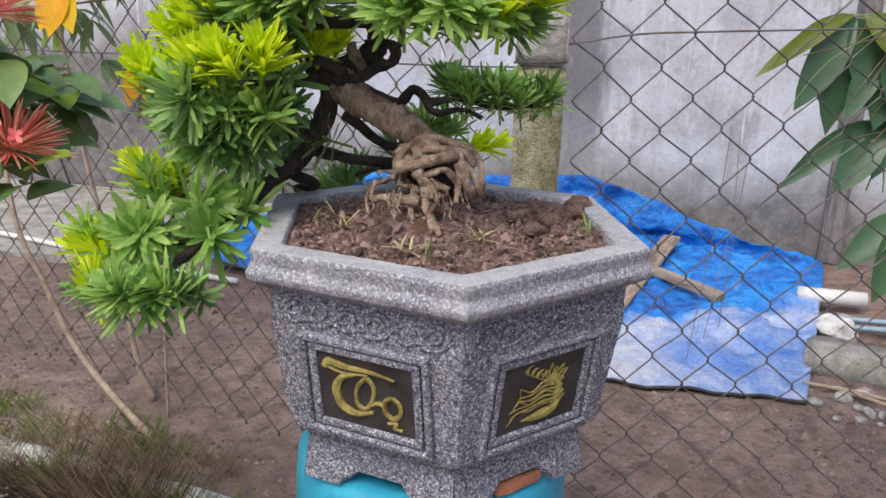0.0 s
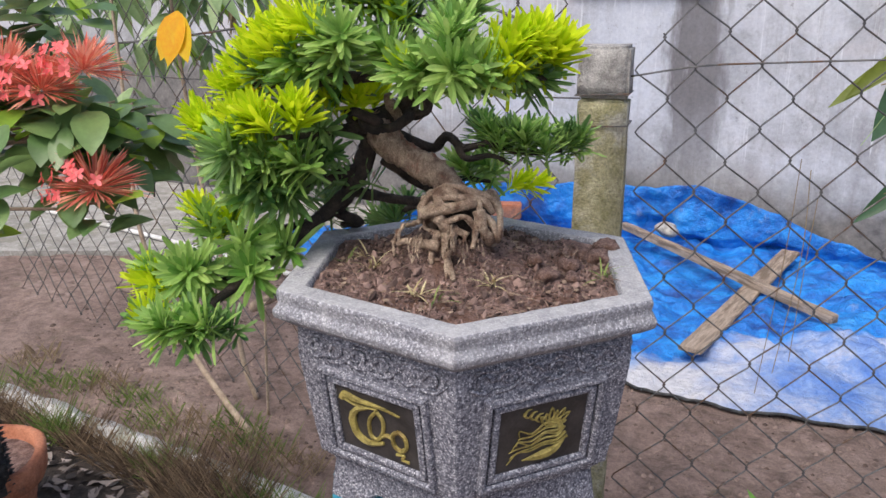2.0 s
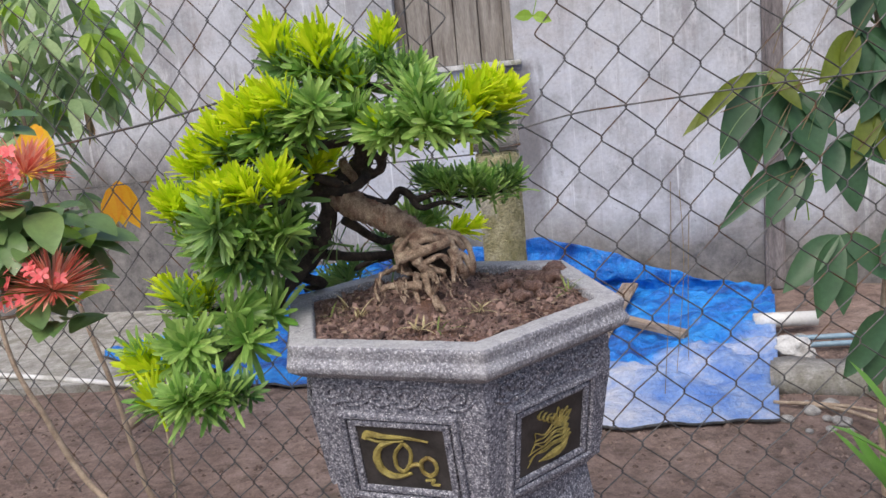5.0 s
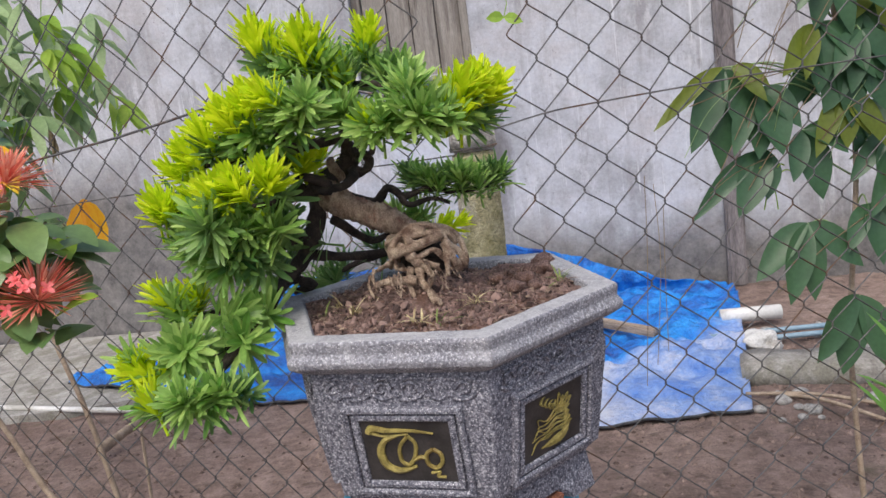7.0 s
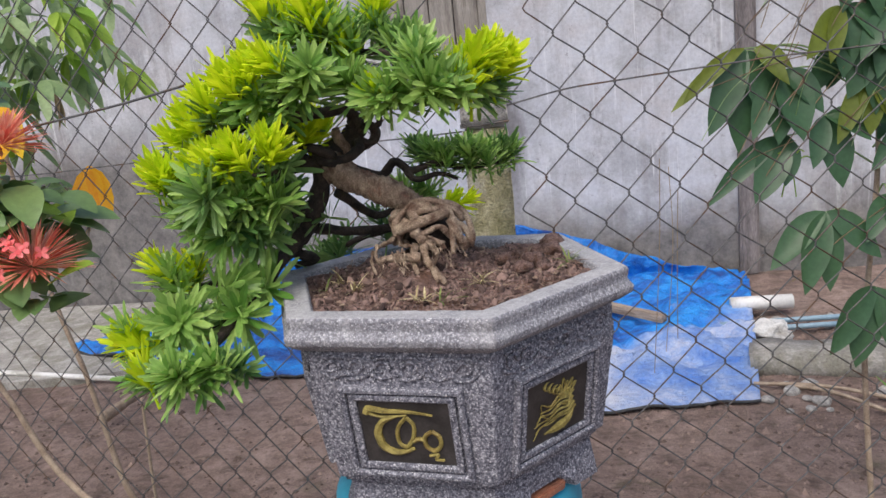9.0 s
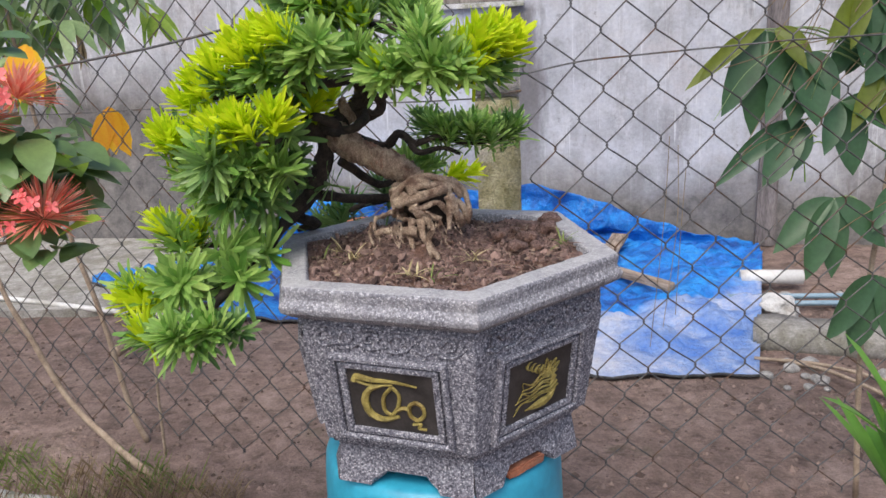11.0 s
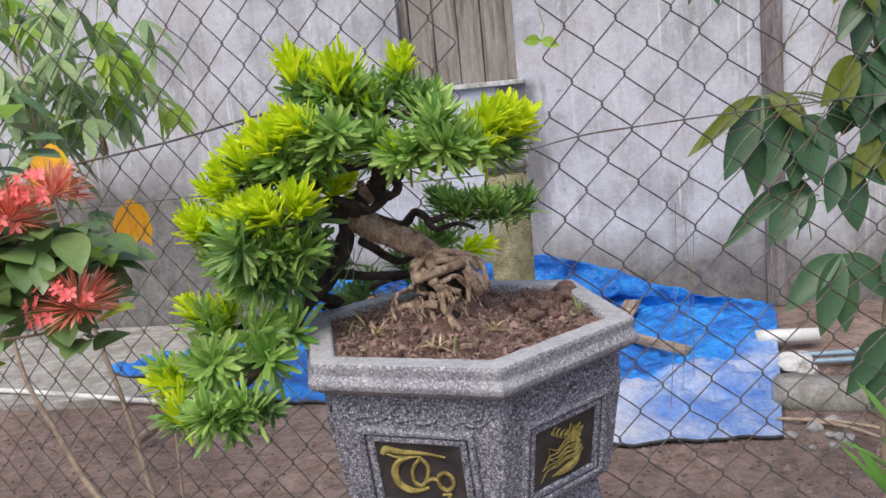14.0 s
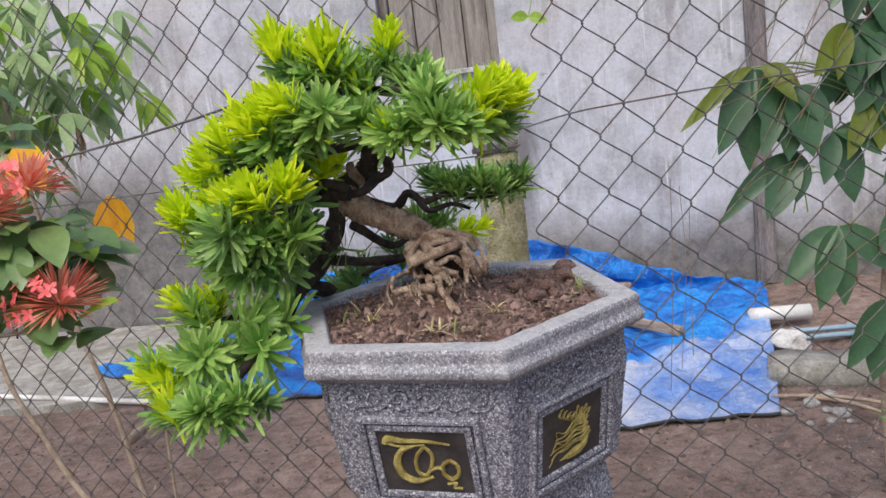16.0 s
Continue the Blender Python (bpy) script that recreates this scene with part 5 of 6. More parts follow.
# ---- shrubs and small things round the pot ----
def build_ixora():
    """A flowering shrub with broad glossy leaves and round heads of thin red florets."""
    r = random.Random(21)
    bush = thing("flowering_shrub", pose(-1.15, -0.12, 0), "shrub with broad dark leaves and coral-red flower heads", "shrub")
    off = Vector((-1.15, -0.12, 0))
    heads = [(-0.578, -0.025, 1.018, 1.3), (-0.612, 0.02, 1.190, 1.1), (-0.672, -0.005, 1.160, 1.15), (-0.735, -0.01, 1.180, 1.2), (-0.73, -0.15, 1.02, 0.9), (-0.86, 0.16, 1.33, 1.0)]
    tips = [Vector(h[:3]) for h in heads] + [Vector((r.uniform(-0.98, -0.66), r.uniform(-0.06, 0.22), r.uniform(1.07, 1.40))) for _ in range(44)]
    for p in tips[len(heads):]:
        p.z = max(p.z, 1.13)
        if p.x > -0.76 and p.z > 1.16:
            p.z = 1.08 + 0.3 * (p.z - 1.16)
        p.y += 0.04
    for p in tips:
        root = Vector((-1.15 + r.uniform(-.05, .05), -0.12 + r.uniform(-.05, .05), 0))
        mid = root.lerp(p, 0.35) + Vector((0, r.uniform(-.04, .04), 0))
        mid.z = p.z * 0.86
        bm = bmesh.new()
        tube(bm, [q - off for q in glide([root, mid, p - Vector((0, 0, 0.02))], 6)], (0.007, 0.002), 6, 0.1)
        part("stem", bm, STEM, bush, "", True)
    def leaf(p, d, length, mat):
        bm = bmesh.new()
        blade(bm, p - off, d, (0.1, -0.2, 1), length, length * r.uniform(0.50, 0.64), r.uniform(0.1, 0.4), r.uniform(0.1, 0.35), 6, 0.52, r.uniform(-.03, .03))
        part("leaf", bm, mat, bush, "", True)
    for n, p in enumerate(tips):
        for i in range(5 if n < len(heads) else 8):
            a = r.uniform(0, 6.28)
            q = p + Vector((0.015 * math.cos(a), 0.015 * math.sin(a), -0.015 - (0.020 if n < len(heads) else 0) - (0.007 if n < len(heads) else 0.014) * i + r.uniform(-.01, .01)))
            leaf(q, (math.cos(a) - 0.15, math.sin(a) - 0.35, r.uniform(-0.45, 0.45)), r.uniform(0.06, 0.10), LIME_LEAF if r.random() < 0.16 else SHRUB_LEAF)
    for p in ((-0.60, -0.05, 1.02), (-0.61, -0.03, 1.015), (-0.63, -0.10, 1.03), (-0.66, -0.12, 1.02), (-0.66, -0.05, 1.07), (-0.67, -0.08, 1.12), (-0.62, -0.02, 1.11), (-0.63, 0.0, 1.14), (-0.69, -0.13, 1.05), (-0.60, 0.0, 1.09), (-0.65, 0.03, 1.15)):
        leaf(Vector(p), (r.uniform(-0.5, 0.5), -0.6, r.uniform(-0.6, 0.2)), r.uniform(0.06, 0.085), SHRUB_LEAF)
    for x, y, z, s in heads:
        bm = bmesh.new()
        for i in range(215):
            u, a = r.uniform(-0.25, 1), r.uniform(0, 6.28)
            w = math.sqrt(1 - u * u)
            d = Vector((w * math.cos(a), w * math.sin(a), u))
            blade(bm, Vector((x, y, z)) - off + d * 0.006, d, (0.3, 0.1, 1), r.uniform(0.044, 0.062) * s, 0.0058, 0.05, 0.4, 3, 0.78)
        head = part("flower_head", bm, BUD, bush, "round head of coral buds")
        for i in range(13):
            bm = bmesh.new()
            u, a = r.uniform(-0.1, 0.8), r.gauss(-1.9, 0.7)
            w = math.sqrt(1 - u * u)
            d = Vector((w * math.cos(a), w * math.sin(a), u))
            c = Vector((x, y, z)) - off + d * r.uniform(0.046, 0.058) * s
            t0 = d.orthogonal().normalized()
            t1 = d.cross(t0)
            for k in range(4):
                e = t0 * math.cos(k * 1.571) + t1 * math.sin(k * 1.571)
                blade(bm, c, e + d * 0.25, d, 0.0125, 0.0075, 0.05, 0.1, 3, 0.55)
            part("floret", bm, PETAL, head, "open red floret")


build_ixora()


def build_clay_pot():
    pot = thing("clay_pot", pose(-1.32, 0.27, 0), "orange terracotta pot with a dark scaly stem in it", "plant pot")
    bm = bmesh.new()
    prof = [(0.115, 0.0), (0.15, 0.17), (0.152, 0.18), (0.172, 0.185), (0.175, 0.235), (0.168, 0.242), (0.152, 0.24), (0.145, 0.20)]
    ns = 40
    rings = [[bm.verts.new((q * (1 + 0.025 * math.cos(10 * math.pi * i / ns)) * math.cos(2 * math.pi * i / ns), q * (1 + 0.025 * math.cos(10 * math.pi * i / ns)) * math.sin(2 * math.pi * i / ns), z)) for i in range(ns)] for q, z in prof]
    for a, b in zip(rings, rings[1:]):
        for i in range(ns):
            bm.faces.new((a[i], a[(i + 1) % ns], b[(i + 1) % ns], b[i]))
    bm.faces.new(rings[0][::-1])
    part("pot_wall", bm, CLAY, pot, "", True)
    bm = bmesh.new()
    bmesh.ops.create_circle(bm, cap_ends=True, radius=0.148, segments=30)
    bmesh.ops.translate(bm, verts=bm.verts[:], vec=(0, 0, 0.212))
    part("soil", bm, SOIL, pot)
    r = random.Random(4)
    plant = thing("scaly_plant", pose(-1.190, 0.215, 0.21), "dark scaly upright stem growing in the terracotta pot", "plant")
    bm = bmesh.new()
    tube(bm, [(0, 0, 0), (0.005, 0, 0.12), (0.0, 0.0, 0.27)], (0.04, 0.022), 10, 0.1)
    part("stem", bm, SCALY, plant, "", True)
    bm = bmesh.new()
    for i in range(220):
        t = i / 220
        a = i * 2.39996
        rad = 0.036 - 0.016 * t
        blade(bm, (rad * math.cos(a), rad * math.sin(a), 0.28 * t), (math.cos(a), math.sin(a), 0.7), (0, 0, 1), 0.024, 0.016, 0.1, 0.4, 2, 0.5)
    part("scales", bm, SCALY, plant)


build_clay_pot()


def build_back_shrub():
    """A thin shrub behind the fence: leaning bare stems, hanging pale leaves, a few gone yellow."""
    r = random.Random(33)
    off = Vector((-1.0, 0.85, 0))
    bush = thing("leggy_shrub", Matrix.Translation(off), "leggy shrub with tan stems, hanging pale leaves and yellow ones", "shrub")
    stems = [[(-0.963, 0.94, 0), (-1.10, 1.01, 0.07), (-1.26, 1.09, 0.18), (-1.35, 1.10, 0.385), (-1.42, 1.10, 0.61), (-1.50, 1.2, 1.05), (-1.55, 1.25, 1.5)],
             [(-1.061, 1.15, 0), (-1.099, 1.15, 0.122), (-1.141, 1.15, 0.432), (-1.20, 1.15, 0.729), (-1.28, 1.2, 1.2), (-1.33, 1.25, 1.6)],
             [(-0.964, 1.055, 0), (-0.955, 1.05, 0.20), (-0.945, 1.05, 0.40)]]
    for i, s in enumerate(stems):
        bm = bmesh.new()
        tube(bm, [q - off for q in glide(s, 7)], ((0.0125, 0.0105, 0.005)[i], 0.0045), 7, 0.15)
        part("stem", bm, STEM, bush, "", True)
    def spray(c, mat, n, size):
        bm = bmesh.new()
        for k in range(n):
            a = r.uniform(0, 6.28)
            blade(bm, c - off, (math.cos(a), math.sin(a) * 0.7, r.uniform(-1.3, 0.1)), (0, -0.5, 1), size * r.uniform(0.75, 1.15), size * r.uniform(0.24, 0.32), r.uniform(0.2, 0.6), 0.2, 4, 0.5)
        part("leaf_spray", bm, mat, bush, "", True)
    for i in range(130):
        t = r.random()
        c = Vector((-1.95 + 0.92 * r.random(), r.uniform(1.15, 1.65), r.uniform(1.12, 1.78)))
        if c.x > -1.25 and c.z < 1.28:
            c.z += 0.25
        spray(c, LIGHT_LEAF if r.random() < 0.82 else LIME_LEAF, 5, 0.115)
    for c in ((-1.42, 1.15, 1.03), (-1.30, 1.45, 1.02), (-1.55, 1.2, 1.12)):
        spray(Vector(c), LIGHT_LEAF, 4, 0.10)
    for c, n in (((-1.203, 1.11, 1.262), 4), ((-1.105, 1.345, 1.06), 4), ((-1.185, 1.105, 1.255), 3)):
        bm = bmesh.new()
        for k in range(n):
            blade(bm, Vector(c) - off, (r.uniform(-.6, .6), -0.3, -1), (0, -1, 0.2), 0.145 * r.uniform(0.8, 1.1), 0.070, 0.1, 0.2, 4, 0.5)
        part("leaf_spray", bm, YELLOW_LEAF, bush, "yellowed hanging leaves", True)
    for c in ((-1.22, 1.5, 0.93), (-1.32, 1.4, 0.98), (-1.15, 1.3, 1.3)):
        bm = bmesh.new()
        for k in range(6):
            blade(bm, Vector(c) - off, (r.uniform(-.25, .25), r.uniform(-.2, .2), -1), (0, 1, 0), r.uniform(0.07, 0.12), 0.010, 0.1, 0.4, 3, 0.5, 0.1)
        part("leaf_spray", bm, DRY, bush, "withered brown leaves", True)


build_back_shrub()


def build_vine():
    """Five-fingered drooping leaves on thin stalks behind the east fence."""
    r = random.Random(12)
    off = Vector((1.02, 0.78, 0))
    vine = thing("climbing_plant", Matrix.Translation(off), "climbing plant with drooping five-fingered dark green leaves", "climber")
    bm = bmesh.new()
    tube(bm, [q - off for q in glide([(1.02, 0.78, 0), (0.98, 0.75, 0.5), (1.0, 0.74, 1.0), (0.95, 0.75, 1.4), (0.90, 0.76, 1.75)], 8)], (0.008, 0.004), 7, 0.1)
    part("stem", bm, STEM, vine, "", True)

    def palm_leaf(hub, fingers, foot, mat=BIG_LEAF):
        bm = bmesh.new()
        hub = Vector(hub)
        tube(bm, [q - off for q in glide([foot, hub.lerp(Vector(foot), 0.4) + Vector((0, 0, 0.03)), hub], 5)], (0.0025, 0.0018), 5)
        stalk = part("leaf_stalk", bm, LIGHT_LEAF, vine, "", True)
        for x, z, w in fingers:
            tip = Vector((x, hub.y - 0.035 + r.uniform(-.02, .02), z))
            d = tip - hub
            bm = bmesh.new()
            rise = Vector((d.x, d.y, d.z + 0.34 * d.length))
            blade(bm, hub - off, rise, (0.05, -1, 0.45 + r.uniform(-.4, .3)), rise.length, w * r.uniform(0.80, 1.0), 0.34 * d.length / rise.length, r.uniform(0.15, 0.45), 8, 0.52, r.uniform(-.05, .05))
            part("leaflet", bm, mat, stalk, "", True)
    stem_x = (0.99, 0.745)
    palm_leaf((0.692, 0.72, 1.217), [(0.514, 1.095, 0.038), (0.540, 1.110, 0.034)], (*stem_x, 1.12), OLIVE_LEAF)
    palm_leaf((0.700, 0.73, 1.212), [(0.600, 1.032, 0.085), (0.672, 0.985, 0.080), (0.735, 1.040, 0.075)], (*stem_x, 1.10))
    palm_leaf((0.712, 0.715, 1.214), [(0.790, 1.165, 0.050), (0.770, 1.130, 0.045)], (*stem_x, 1.13), OLIVE_LEAF)
    palm_leaf((0.775, 0.72, 1.160), [(0.690, 1.015, 0.065), (0.750, 1.000, 0.075), (0.800, 1.005, 0.085), (0.850, 1.060, 0.060)], (*stem_x, 1.08))
    palm_leaf((0.785, 0.72, 1.015), [(0.586, 0.875, 0.055), (0.690, 0.872, 0.085), (0.765, 0.905, 0.065)], (*stem_x, 0.93))
    palm_leaf((0.868, 0.715, 1.052), [(0.820, 0.940, 0.060), (0.895, 0.888, 0.085), (0.955, 0.990, 0.065), (1.00, 1.03, 0.055)], (*stem_x, 1.0))
    palm_leaf((0.905, 0.715, 1.285), [(0.803, 1.180, 0.055), (0.855, 1.165, 0.050)], (0.96, 0.75, 1.3), OLIVE_LEAF)
    palm_leaf((0.915, 0.72, 1.290), [(0.895, 1.130, 0.080), (0.955, 1.110, 0.075), (1.020, 1.150, 0.070)], (0.96, 0.75, 1.3))
    palm_leaf((0.985, 0.71, 1.225), [(0.905, 1.085, 0.075), (0.965, 1.045, 0.080), (1.05, 1.07, 0.07)], (*stem_x, 1.15))
    palm_leaf((0.950, 0.72, 1.420), [(0.850, 1.315, 0.055), (0.900, 1.270, 0.065), (0.980, 1.250, 0.065), (1.07, 1.29, 0.06)], (0.95, 0.75, 1.42))
    palm_leaf((0.870, 0.715, 0.830), [(0.733, 0.708, 0.070), (0.800, 0.650, 0.080), (0.866, 0.648, 0.080), (0.980, 0.720, 0.070)], (1.0, 0.75, 0.75))
    palm_leaf((0.985, 0.71, 0.640), [(0.855, 0.500, 0.085), (0.925, 0.455, 0.090), (1.03, 0.46, 0.08)], (1.0, 0.755, 0.52))
    palm_leaf((1.010, 0.71, 0.860), [(0.940, 0.760, 0.06), (1.02, 0.72, 0.07), (1.09, 0.76, 0.06)], (1.0, 0.75, 0.84))
    palm_leaf((0.56, 0.72, 1.55), [(0.53, 1.43, 0.04), (0.60, 1.42, 0.045), (0.50, 1.47, 0.035)], (0.92, 0.76, 1.65))
    palm_leaf((0.90, 0.72, 1.50), [(0.84, 1.40, 0.05), (0.93, 1.37, 0.05), (1.02, 1.40, 0.05)], (0.93, 0.76, 1.55), OLIVE_LEAF)
    for i in range(9):
        x, z = r.uniform(0.90, 1.10), 0.98 + 0.055 * i + r.uniform(-.02, .02)
        palm_leaf((x, r.uniform(0.70, 0.78), z), [(x + dx + r.uniform(-.02, .02), z - r.uniform(0.09, 0.15), 0.06) for dx in (-0.09, -0.03, 0.03, 0.09)], (*stem_x, z - 0.05), OLIVE_LEAF if i % 4 == 3 else BIG_LEAF)
    # a spent flower stalk: thin pale rays at a leaf joint
    bm = bmesh.new()
    for i in range(9):
        a = 0.5 + i * 0.55
        tube(bm, [q - off for q in glide([(0.785, 0.705, 0.945), (0.785 + 0.035 * math.cos(a), 0.70, 0.950 + 0.035 * math.sin(a)), (0.785 + 0.060 * math.cos(a), 0.70, 0.930 + 0.055 * math.sin(a))], 4)], 0.0016, 4)
    part("flower_stalk", bm, LIME_LEAF, vine, "pale green thread-like flower stalks")
    for x0, z0, x1, z1 in ((0.66, 0.98, 0.80, 1.22), (0.70, 0.90, 0.90, 1.16), (0.74, 1.02, 0.93, 1.34), (0.78, 0.68, 1.0, 0.84), (0.60, 1.14, 0.95, 1.20), (0.72, 1.05, 0.86, 1.40)):
        bm = bmesh.new()
        tube(bm, [q - off for q in glide([(x0, 0.685, z0), ((x0 + x1) / 2, 0.68, (z0 + z1) / 2 + 0.015), (x1, 0.69, z1)], 6)], 0.0012, 4)
        part("tendril", bm, DRY, vine, "dry straw-coloured tendril")
    for i in range(10):
        x0, z0 = r.uniform(0.56, 0.92), r.uniform(0.88, 1.34)
        dx, dz = r.uniform(0.04, 0.16), r.uniform(0.06, 0.22)
        bm = bmesh.new()
        tube(bm, [q - off for q in glide([(x0, 0.682, z0), (x0 + dx * 0.4, 0.676, z0 + dz * 0.6), (x0 + dx, 0.684, z0 + dz)], 6)], r.uniform(0.0007, 0.0012), 4)
        part("tendril", bm, LIGHT_LEAF if i % 3 == 0 else DRY, vine, "thin trailing tendril")
    for x, z, s in ((0.201, 1.385, 0.042),):
        bm = bmesh.new()
        tube(bm, [(0, 0, 0), (0.01, 0.002, 0.03), (0.0, 0.002, 0.07)], 0.001, 4)
        for a in (2.6, -0.4):
            blade(bm, (0, 0, 0), (math.cos(a), -0.2, 0.4 * math.sin(a)), (0, -1, 0.3), s, s * 0.6, 0.2, 0.2, 4, 0.45)
        whole("vine_leaf", bm, LIME_LEAF, "small lime-green leaf caught on the fence wire", "leaf", "leaves on the fence", m=pose(x, 0.655, z))
    for pts in ([(0.478, 1.0), (0.470, 0.8), (0.446, 0.50)], [(0.516, 0.93), (0.508, 0.75), (0.503, 0.58)], [(0.497, 0.98), (0.50, 0.8), (0.475, 0.55)]):
        bm = bmesh.new()
        tube(bm, glide([(x, 0.652, z) for x, z in pts], 6), 0.0011, 4)
        whole("dry_tendril", bm, DRY, "thin dry tendril hanging on the fence mesh", "tendril", "tendrils on the fence")


build_vine()


def build_near_sapling():
    """A young shoot with blunt strap leaves close to the path."""
    r = random.Random(17)
    off = Vector((0.378, -0.63, 0))
    sap = thing("sapling", Matrix.Translation(off), "slim sapling with bright green blunt strap leaves", "sapling")
    bm = bmesh.new()
    tube(bm, glide([(0.03, 0.02, 0), (0.01, 0.0, 0.5), (0, 0, 0.93)], 6), (0.010, 0.004), 8, 0.1)
    part("stem", bm, STEM, sap, "", True)
    for i in range(44):
        a = i * 2.39996
        tilt = r.uniform(0.08, 0.75)
        bm = bmesh.new()
        blade(bm, (0.004 * math.cos(a), 0.004 * math.sin(a), 0.900 + 0.06 * i / 44), (math.sin(tilt) * math.cos(a), math.sin(tilt) * math.sin(a), math.cos(tilt)), (0, 0, 1), r.uniform(0.080, 0.120), r.uniform(0.013, 0.018), r.uniform(0, 0.25), 0.25, 6, 0.66)
        part("leaf", bm, STRAP, sap, "", True)


build_near_sapling()


def build_low_growth():
    r = random.Random(55)

    def tuft(name, x, y, n, length, mat, label, spread=0.05, width=0.004):
        bm = bmesh.new()
        for i in range(n):
            a = r.uniform(0, 6.28)
            d = spread * math.sqrt(r.random())
            px, py = x + d * math.cos(a), y + d * math.sin(a)
            b = r.uniform(0, 6.28)
            blade(bm, (px, py, ground_height(px, py) - 0.004), (math.cos(b) * 0.5, math.sin(b) * 0.5, 1), (math.cos(b + 1.5), math.sin(b + 1.5), 0.2), length * r.uniform(0.5, 1.1), width, r.uniform(0.0, 0.7), 0.3, 4, 0.3)
        whole(name, bm, mat, label, "grass", name + "s", "stuff")
    for x, y in ((-0.66, 0.55), (-0.58, 0.53), (-0.72, 0.57), (-0.52, 0.52)):
        tuft("grass_tuft", x, y, 110, 0.17, GRASS, "tuft of green grass at the foot of the edging", 0.07)
    for i in range(12):
        x = -1.9 + i * 0.105
        tuft("dry_tuft", x, kerb_y(x) - 0.10 + r.uniform(-.05, .03), 300, 0.19, GRASS if i % 4 == 0 else BROWN_WEED, "dry brown weeds along the concrete edging", 0.06, 0.003)
    for i in range(9):
        x = -2.0 + i * 0.14
        tuft("weed_patch", x, kerb_y(x) + 0.12 + r.uniform(-.03, .12), 90, 0.10, GRASS if i % 3 else DRY, "sparse low weeds behind the edging", 0.09, 0.004)
    for x, y in ((-0.80, 0.56), (-0.87, 0.57), (-0.95, 0.58), (-1.03, 0.62), (-0.84, 0.64)):
        tuft("dry_tuft", x, y, 420, 0.21, BROWN_WEED, "withered red-brown weed clump against the edging", 0.075, 0.003)
    for x, y in ((-0.93, 0.86), (-1.02, 0.84), (-0.80, 0.83), (-0.70, 0.80)):
        tuft("dry_tuft", x, y, 70, 0.12, DRY, "dry brown weeds along the concrete edging", 0.06, 0.003)
    # the dark planting bed before the edging
    nx, ny = 60, 36
    verts = []
    for j in range(ny + 1):
        for i in range(nx + 1):
            x = -2.1 + 1.62 * i / nx + 0.16 * noise.noise(Vector((j * 0.25, 0.5, 3)))
            y0 = -0.28 + 0.22 * noise.noise(Vector((x * 2.5, 1.5, 8)))
            y = y0 + (kerb_y(x) - 0.06 - y0) * j / ny
            edge = min(1.0, 4 * min(i / nx, 1 - i / nx, j / ny + 0.02))
            verts.append((x, y, ground_height(x, y) - 0.004 + 0.022 * edge + 0.010 * noise.noise(Vector((x * 14, y * 14, 2)))))
    me = bpy.data.meshes.new("planting_bed")
    me.from_pydata(verts, [], [(j * (nx + 1) + i, j * (nx + 1) + i + 1, (j + 1) * (nx + 1) + i + 1, (j + 1) * (nx + 1) + i) for j in range(ny) for i in range(nx)])
    me.materials.append(HUMUS)
    me.shade_smooth()
    tagged(new("planting_bed", me), "dark moist garden soil before the edging", "soil", "", "structure")
    # leaf litter in the bed
    bm = bmesh.new()
    for i in range(1100):
        x, y = r.uniform(-1.95, -0.55), r.uniform(-0.05, 0.80)
        if y > kerb_y(x) - 0.09:
            continue
        a = r.uniform(0, 6.28)
        s = r.uniform(0.02, 0.06)
        blade(bm, (x, y, ground_height(x, y) + r.uniform(0.022, 0.034)), (math.cos(a), math.sin(a), r.uniform(-.15, .3)), (r.uniform(-.4, .4), r.uniform(-.4, .4), 1), s, s * r.uniform(0.3, 0.55), r.uniform(-0.2, 0.4), r.uniform(-.7, .9), 4, r.uniform(0.35, 0.6), r.uniform(-.1, .1))
    whole("leaf_litter", bm, LITTER, "dead grey-brown leaves littering the planting bed", "leaf litter", "", "stuff")
    # pebbles and crumbs on the trodden earth
    bm = bmesh.new()
    for i in range(2600):
        x, y = (r.uniform(-2.2, 1.6), r.uniform(0.72, 2.2)) if i < 2100 else (r.uniform(0.9, 1.7), r.uniform(1.1, 2.4))
        s = r.uniform(0.003, 0.011) * (2.0 if r.random() < 0.06 else 1)
        c = Vector((x, y, ground_height(x, y) + s * 0.2))
        a = [bm.verts.new(c + Vector((s * r.uniform(.7, 1.2) * math.cos(k * 1.2566), s * r.uniform(.7, 1.2) * math.sin(k * 1.2566), -s * 0.2))) for k in range(5)]
        t = bm.verts.new(c + Vector((0, 0, s * 0.6)))
        for k in range(5):
            bm.faces.new((a[k], a[(k + 1) % 5], t))
    whole("pebbles", bm, CRUMB_EARTH, "scattered pebbles and earth crumbs", "pebbles", "", "stuff")


build_low_growth()


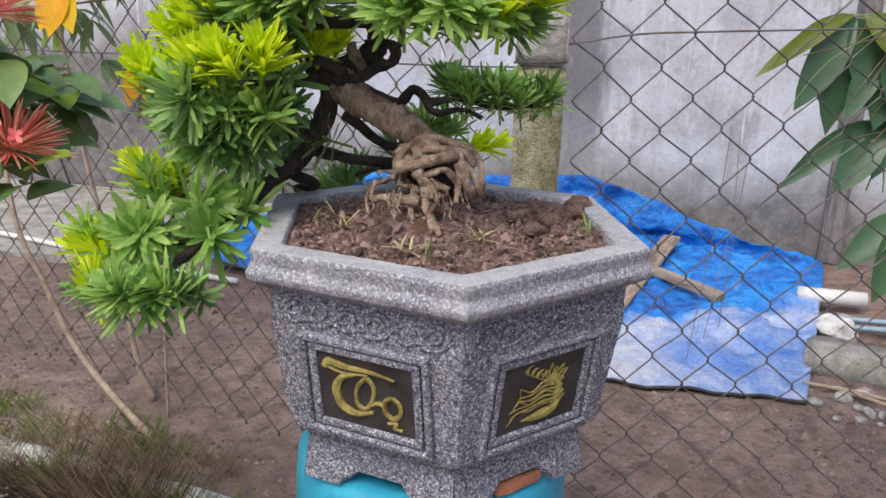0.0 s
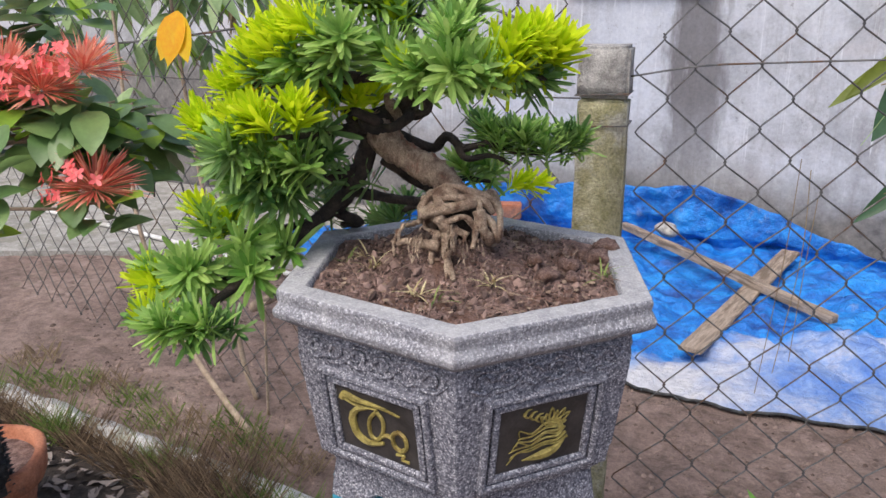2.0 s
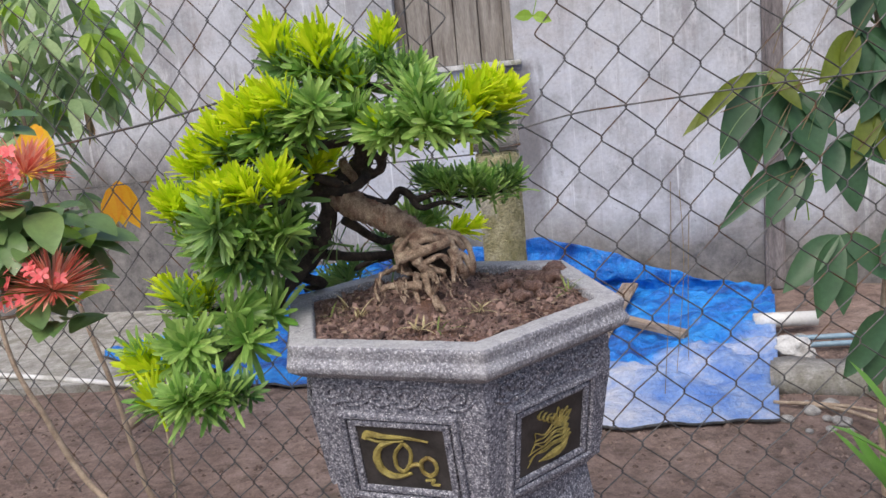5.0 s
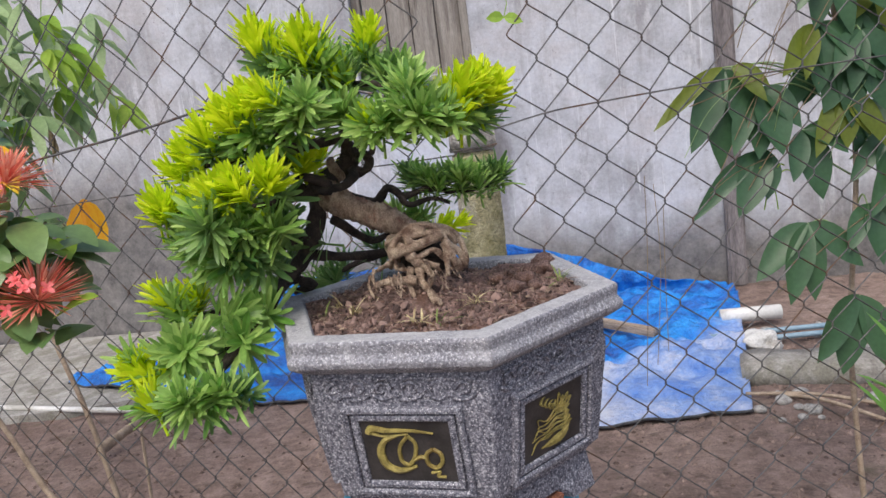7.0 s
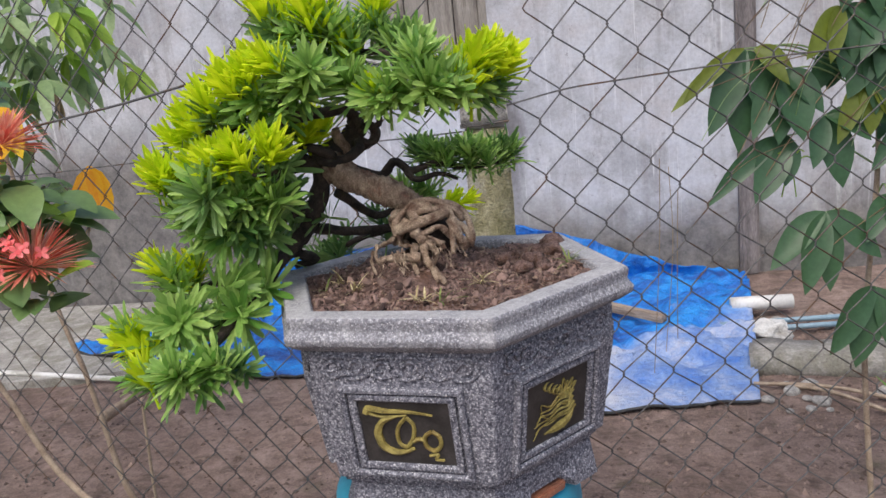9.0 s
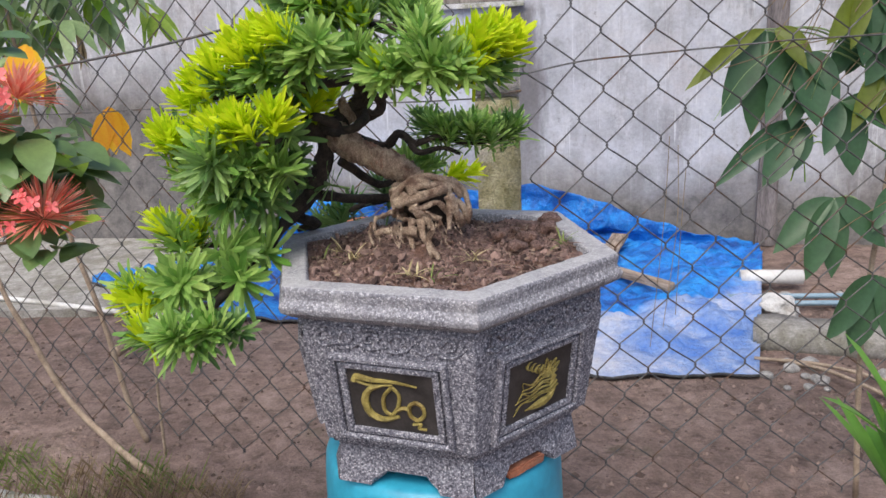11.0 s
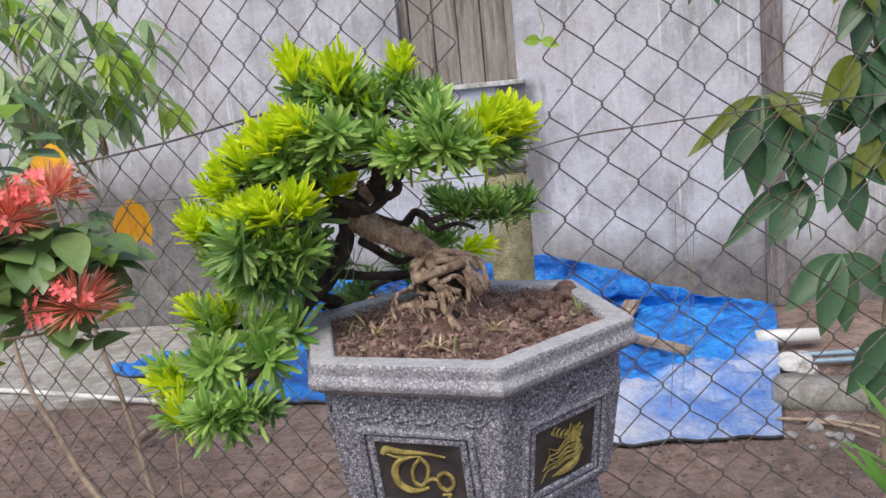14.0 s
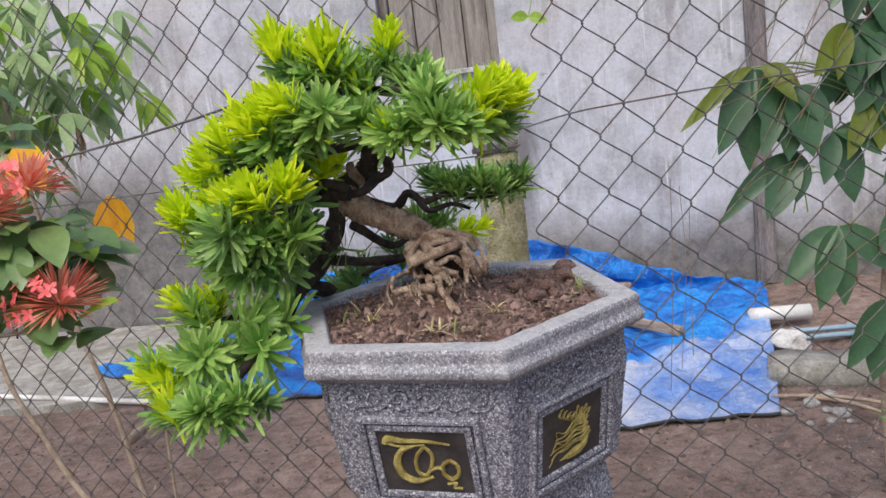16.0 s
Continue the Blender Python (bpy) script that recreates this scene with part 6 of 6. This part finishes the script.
def build_yard_clutter():
    r = random.Random(66)
    bm = bmesh.new()
    block(bm, 0, 1.6, -0.09, 0.09, -0.03, 0.10, 0.012)
    bmesh.ops.subdivide_edges(bm, edges=[e for e in bm.edges if abs(e.verts[0].co.x - e.verts[1].co.x) > 0.5], cuts=40)
    for v in bm.verts:
        v.co += noise.noise_vector(v.co * 9) * 0.010
    whole("concrete_beam", bm, CONCRETE, "low chipped concrete beam lying on the ground", "beam", smooth=True, m=pose(1.08, 1.82, 0, 0, 0, -16))
    bm = bmesh.new()
    tube(bm, [(1.22, 2.46, 0.062), (1.49, 2.43, 0.062)], 0.034, 16, caps=True)
    whole("thick_pipe", bm, PVC, "short thick white plastic pipe beside the tarpaulin", "pipe", smooth=True)
    for y, z, m in ((2.24, 0.045, BLUE_PVC), (2.19, 0.03, BLUE_PVC)):
        bm = bmesh.new()
        tube(bm, [(1.10, y, z), (1.5, y - 0.02, z), (2.0, y - 0.06, z)], 0.012, 8)
        whole("thin_pipe", bm, m, "thin blue-grey plastic pipe on the ground", "pipe", "thin pipes", smooth=True)
    bm = bmesh.new()
    bmesh.ops.create_icosphere(bm, subdivisions=4, radius=0.085)
    for v in bm.verts:
        v.co *= 1 + 0.5 * noise.noise(v.co * 16) + 0.25 * noise.noise(v.co * 45)
        v.co.z *= 0.6
    whole("plastic_sack", bm, BAG, "crumpled white plastic sack among rubble", "sack", smooth=True, m=pose(1.27, 2.10, 0.045))
    for i in range(70):
        x, y = 1.02 + r.uniform(0, 0.65), 1.42 + r.uniform(-0.02, 0.95)
        if 1.68 < y + 0.28 * (x - 1.08) < 1.96:
            continue
        s = r.uniform(0.010, 0.038)
        bm = bmesh.new()
        bmesh.ops.create_icosphere(bm, subdivisions=2, radius=s)
        for v in bm.verts:
            v.co *= 1 + 0.5 * noise.noise(v.co * 25 + Vector((i * 5, 0, 0)))
            v.co.z *= 0.65
        whole("rubble_stone", bm, STONE, "rough grey stone on the bare earth", "stone", "rubble stones", m=pose(x, y, ground_height(x, y) + s * 0.3, 0, 0, r.uniform(0, 360)))
    for p0, p1 in (((1.02, 1.62, 0.03), (1.45, 1.38, 0.02)), ((1.10, 1.60, 0.03), (1.36, 1.30, 0.02))):
        bm = bmesh.new()
        tube(bm, glide([p0, ((p0[0] + p1[0]) / 2, (p0[1] + p1[1]) / 2 + 0.02, 0.04), p1], 5), 0.007, 6)
        whole("bamboo_stick", bm, STEM, "pale thin stick lying on the ground", "stick", "sticks", smooth=True)
    bm = bmesh.new()
    block(bm, -0.11, 0.11, -0.05, 0.05, 0, 0.08, 0.006)
    roughen(bm, 0.03, 0.001)
    whole("clay_brick", bm, CLAY, "orange clay brick lying on the tarpaulin edge", "brick", m=pose(-0.72, 3.25, 0.13, 0, 0, 12))
    bm = bmesh.new()
    bmesh.ops.create_icosphere(bm, subdivisions=3, radius=0.06)
    for v in bm.verts:
        v.co *= 1 + 0.4 * noise.noise(v.co * 20)
        v.co.z *= 0.6
    whole("pale_stone", bm, STONE, "pale stone weighing down the tarpaulin by the wall", "stone", smooth=True, m=pose(0.18, 3.12, 0.17))
    bm = bmesh.new()
    tube(bm, glide([(-1.44, 1.77, 0.055), (-1.40, 1.89, 0.065), (-1.355, 2.01, 0.070)], 5), (0.028, 0.020), 7, 0.25, squash=0.6)
    whole("wood_offcut", bm, STEM, "pale split wood offcut lying on bare earth", "wood", smooth=True)


build_yard_clutter()


def build_wire_scrap():
    scrap = thing("wire_scrap", pose(-1.345, 1.158, 0.849), "bent black wire hooked on the fence mesh", "wire")
    for pts, q in (([(-0.16, 0.03, 0.0), (0.0, -0.005, 0.004), (0.18, -0.045, 0.0)], 0.004),
                   ([(-0.01, -0.004, 0.0), (-0.03, -0.004, -0.08), (-0.045, -0.002, -0.17)], 0.0032),
                   ([(-0.01, -0.004, 0.0), (0.05, -0.012, -0.06), (0.09, -0.02, -0.16)], 0.0036)):
        bm = bmesh.new()
        tube(bm, glide(pts, 6), q, 6)
        part("wire_rod", bm, SCALY, scrap, "", True)


build_wire_scrap()
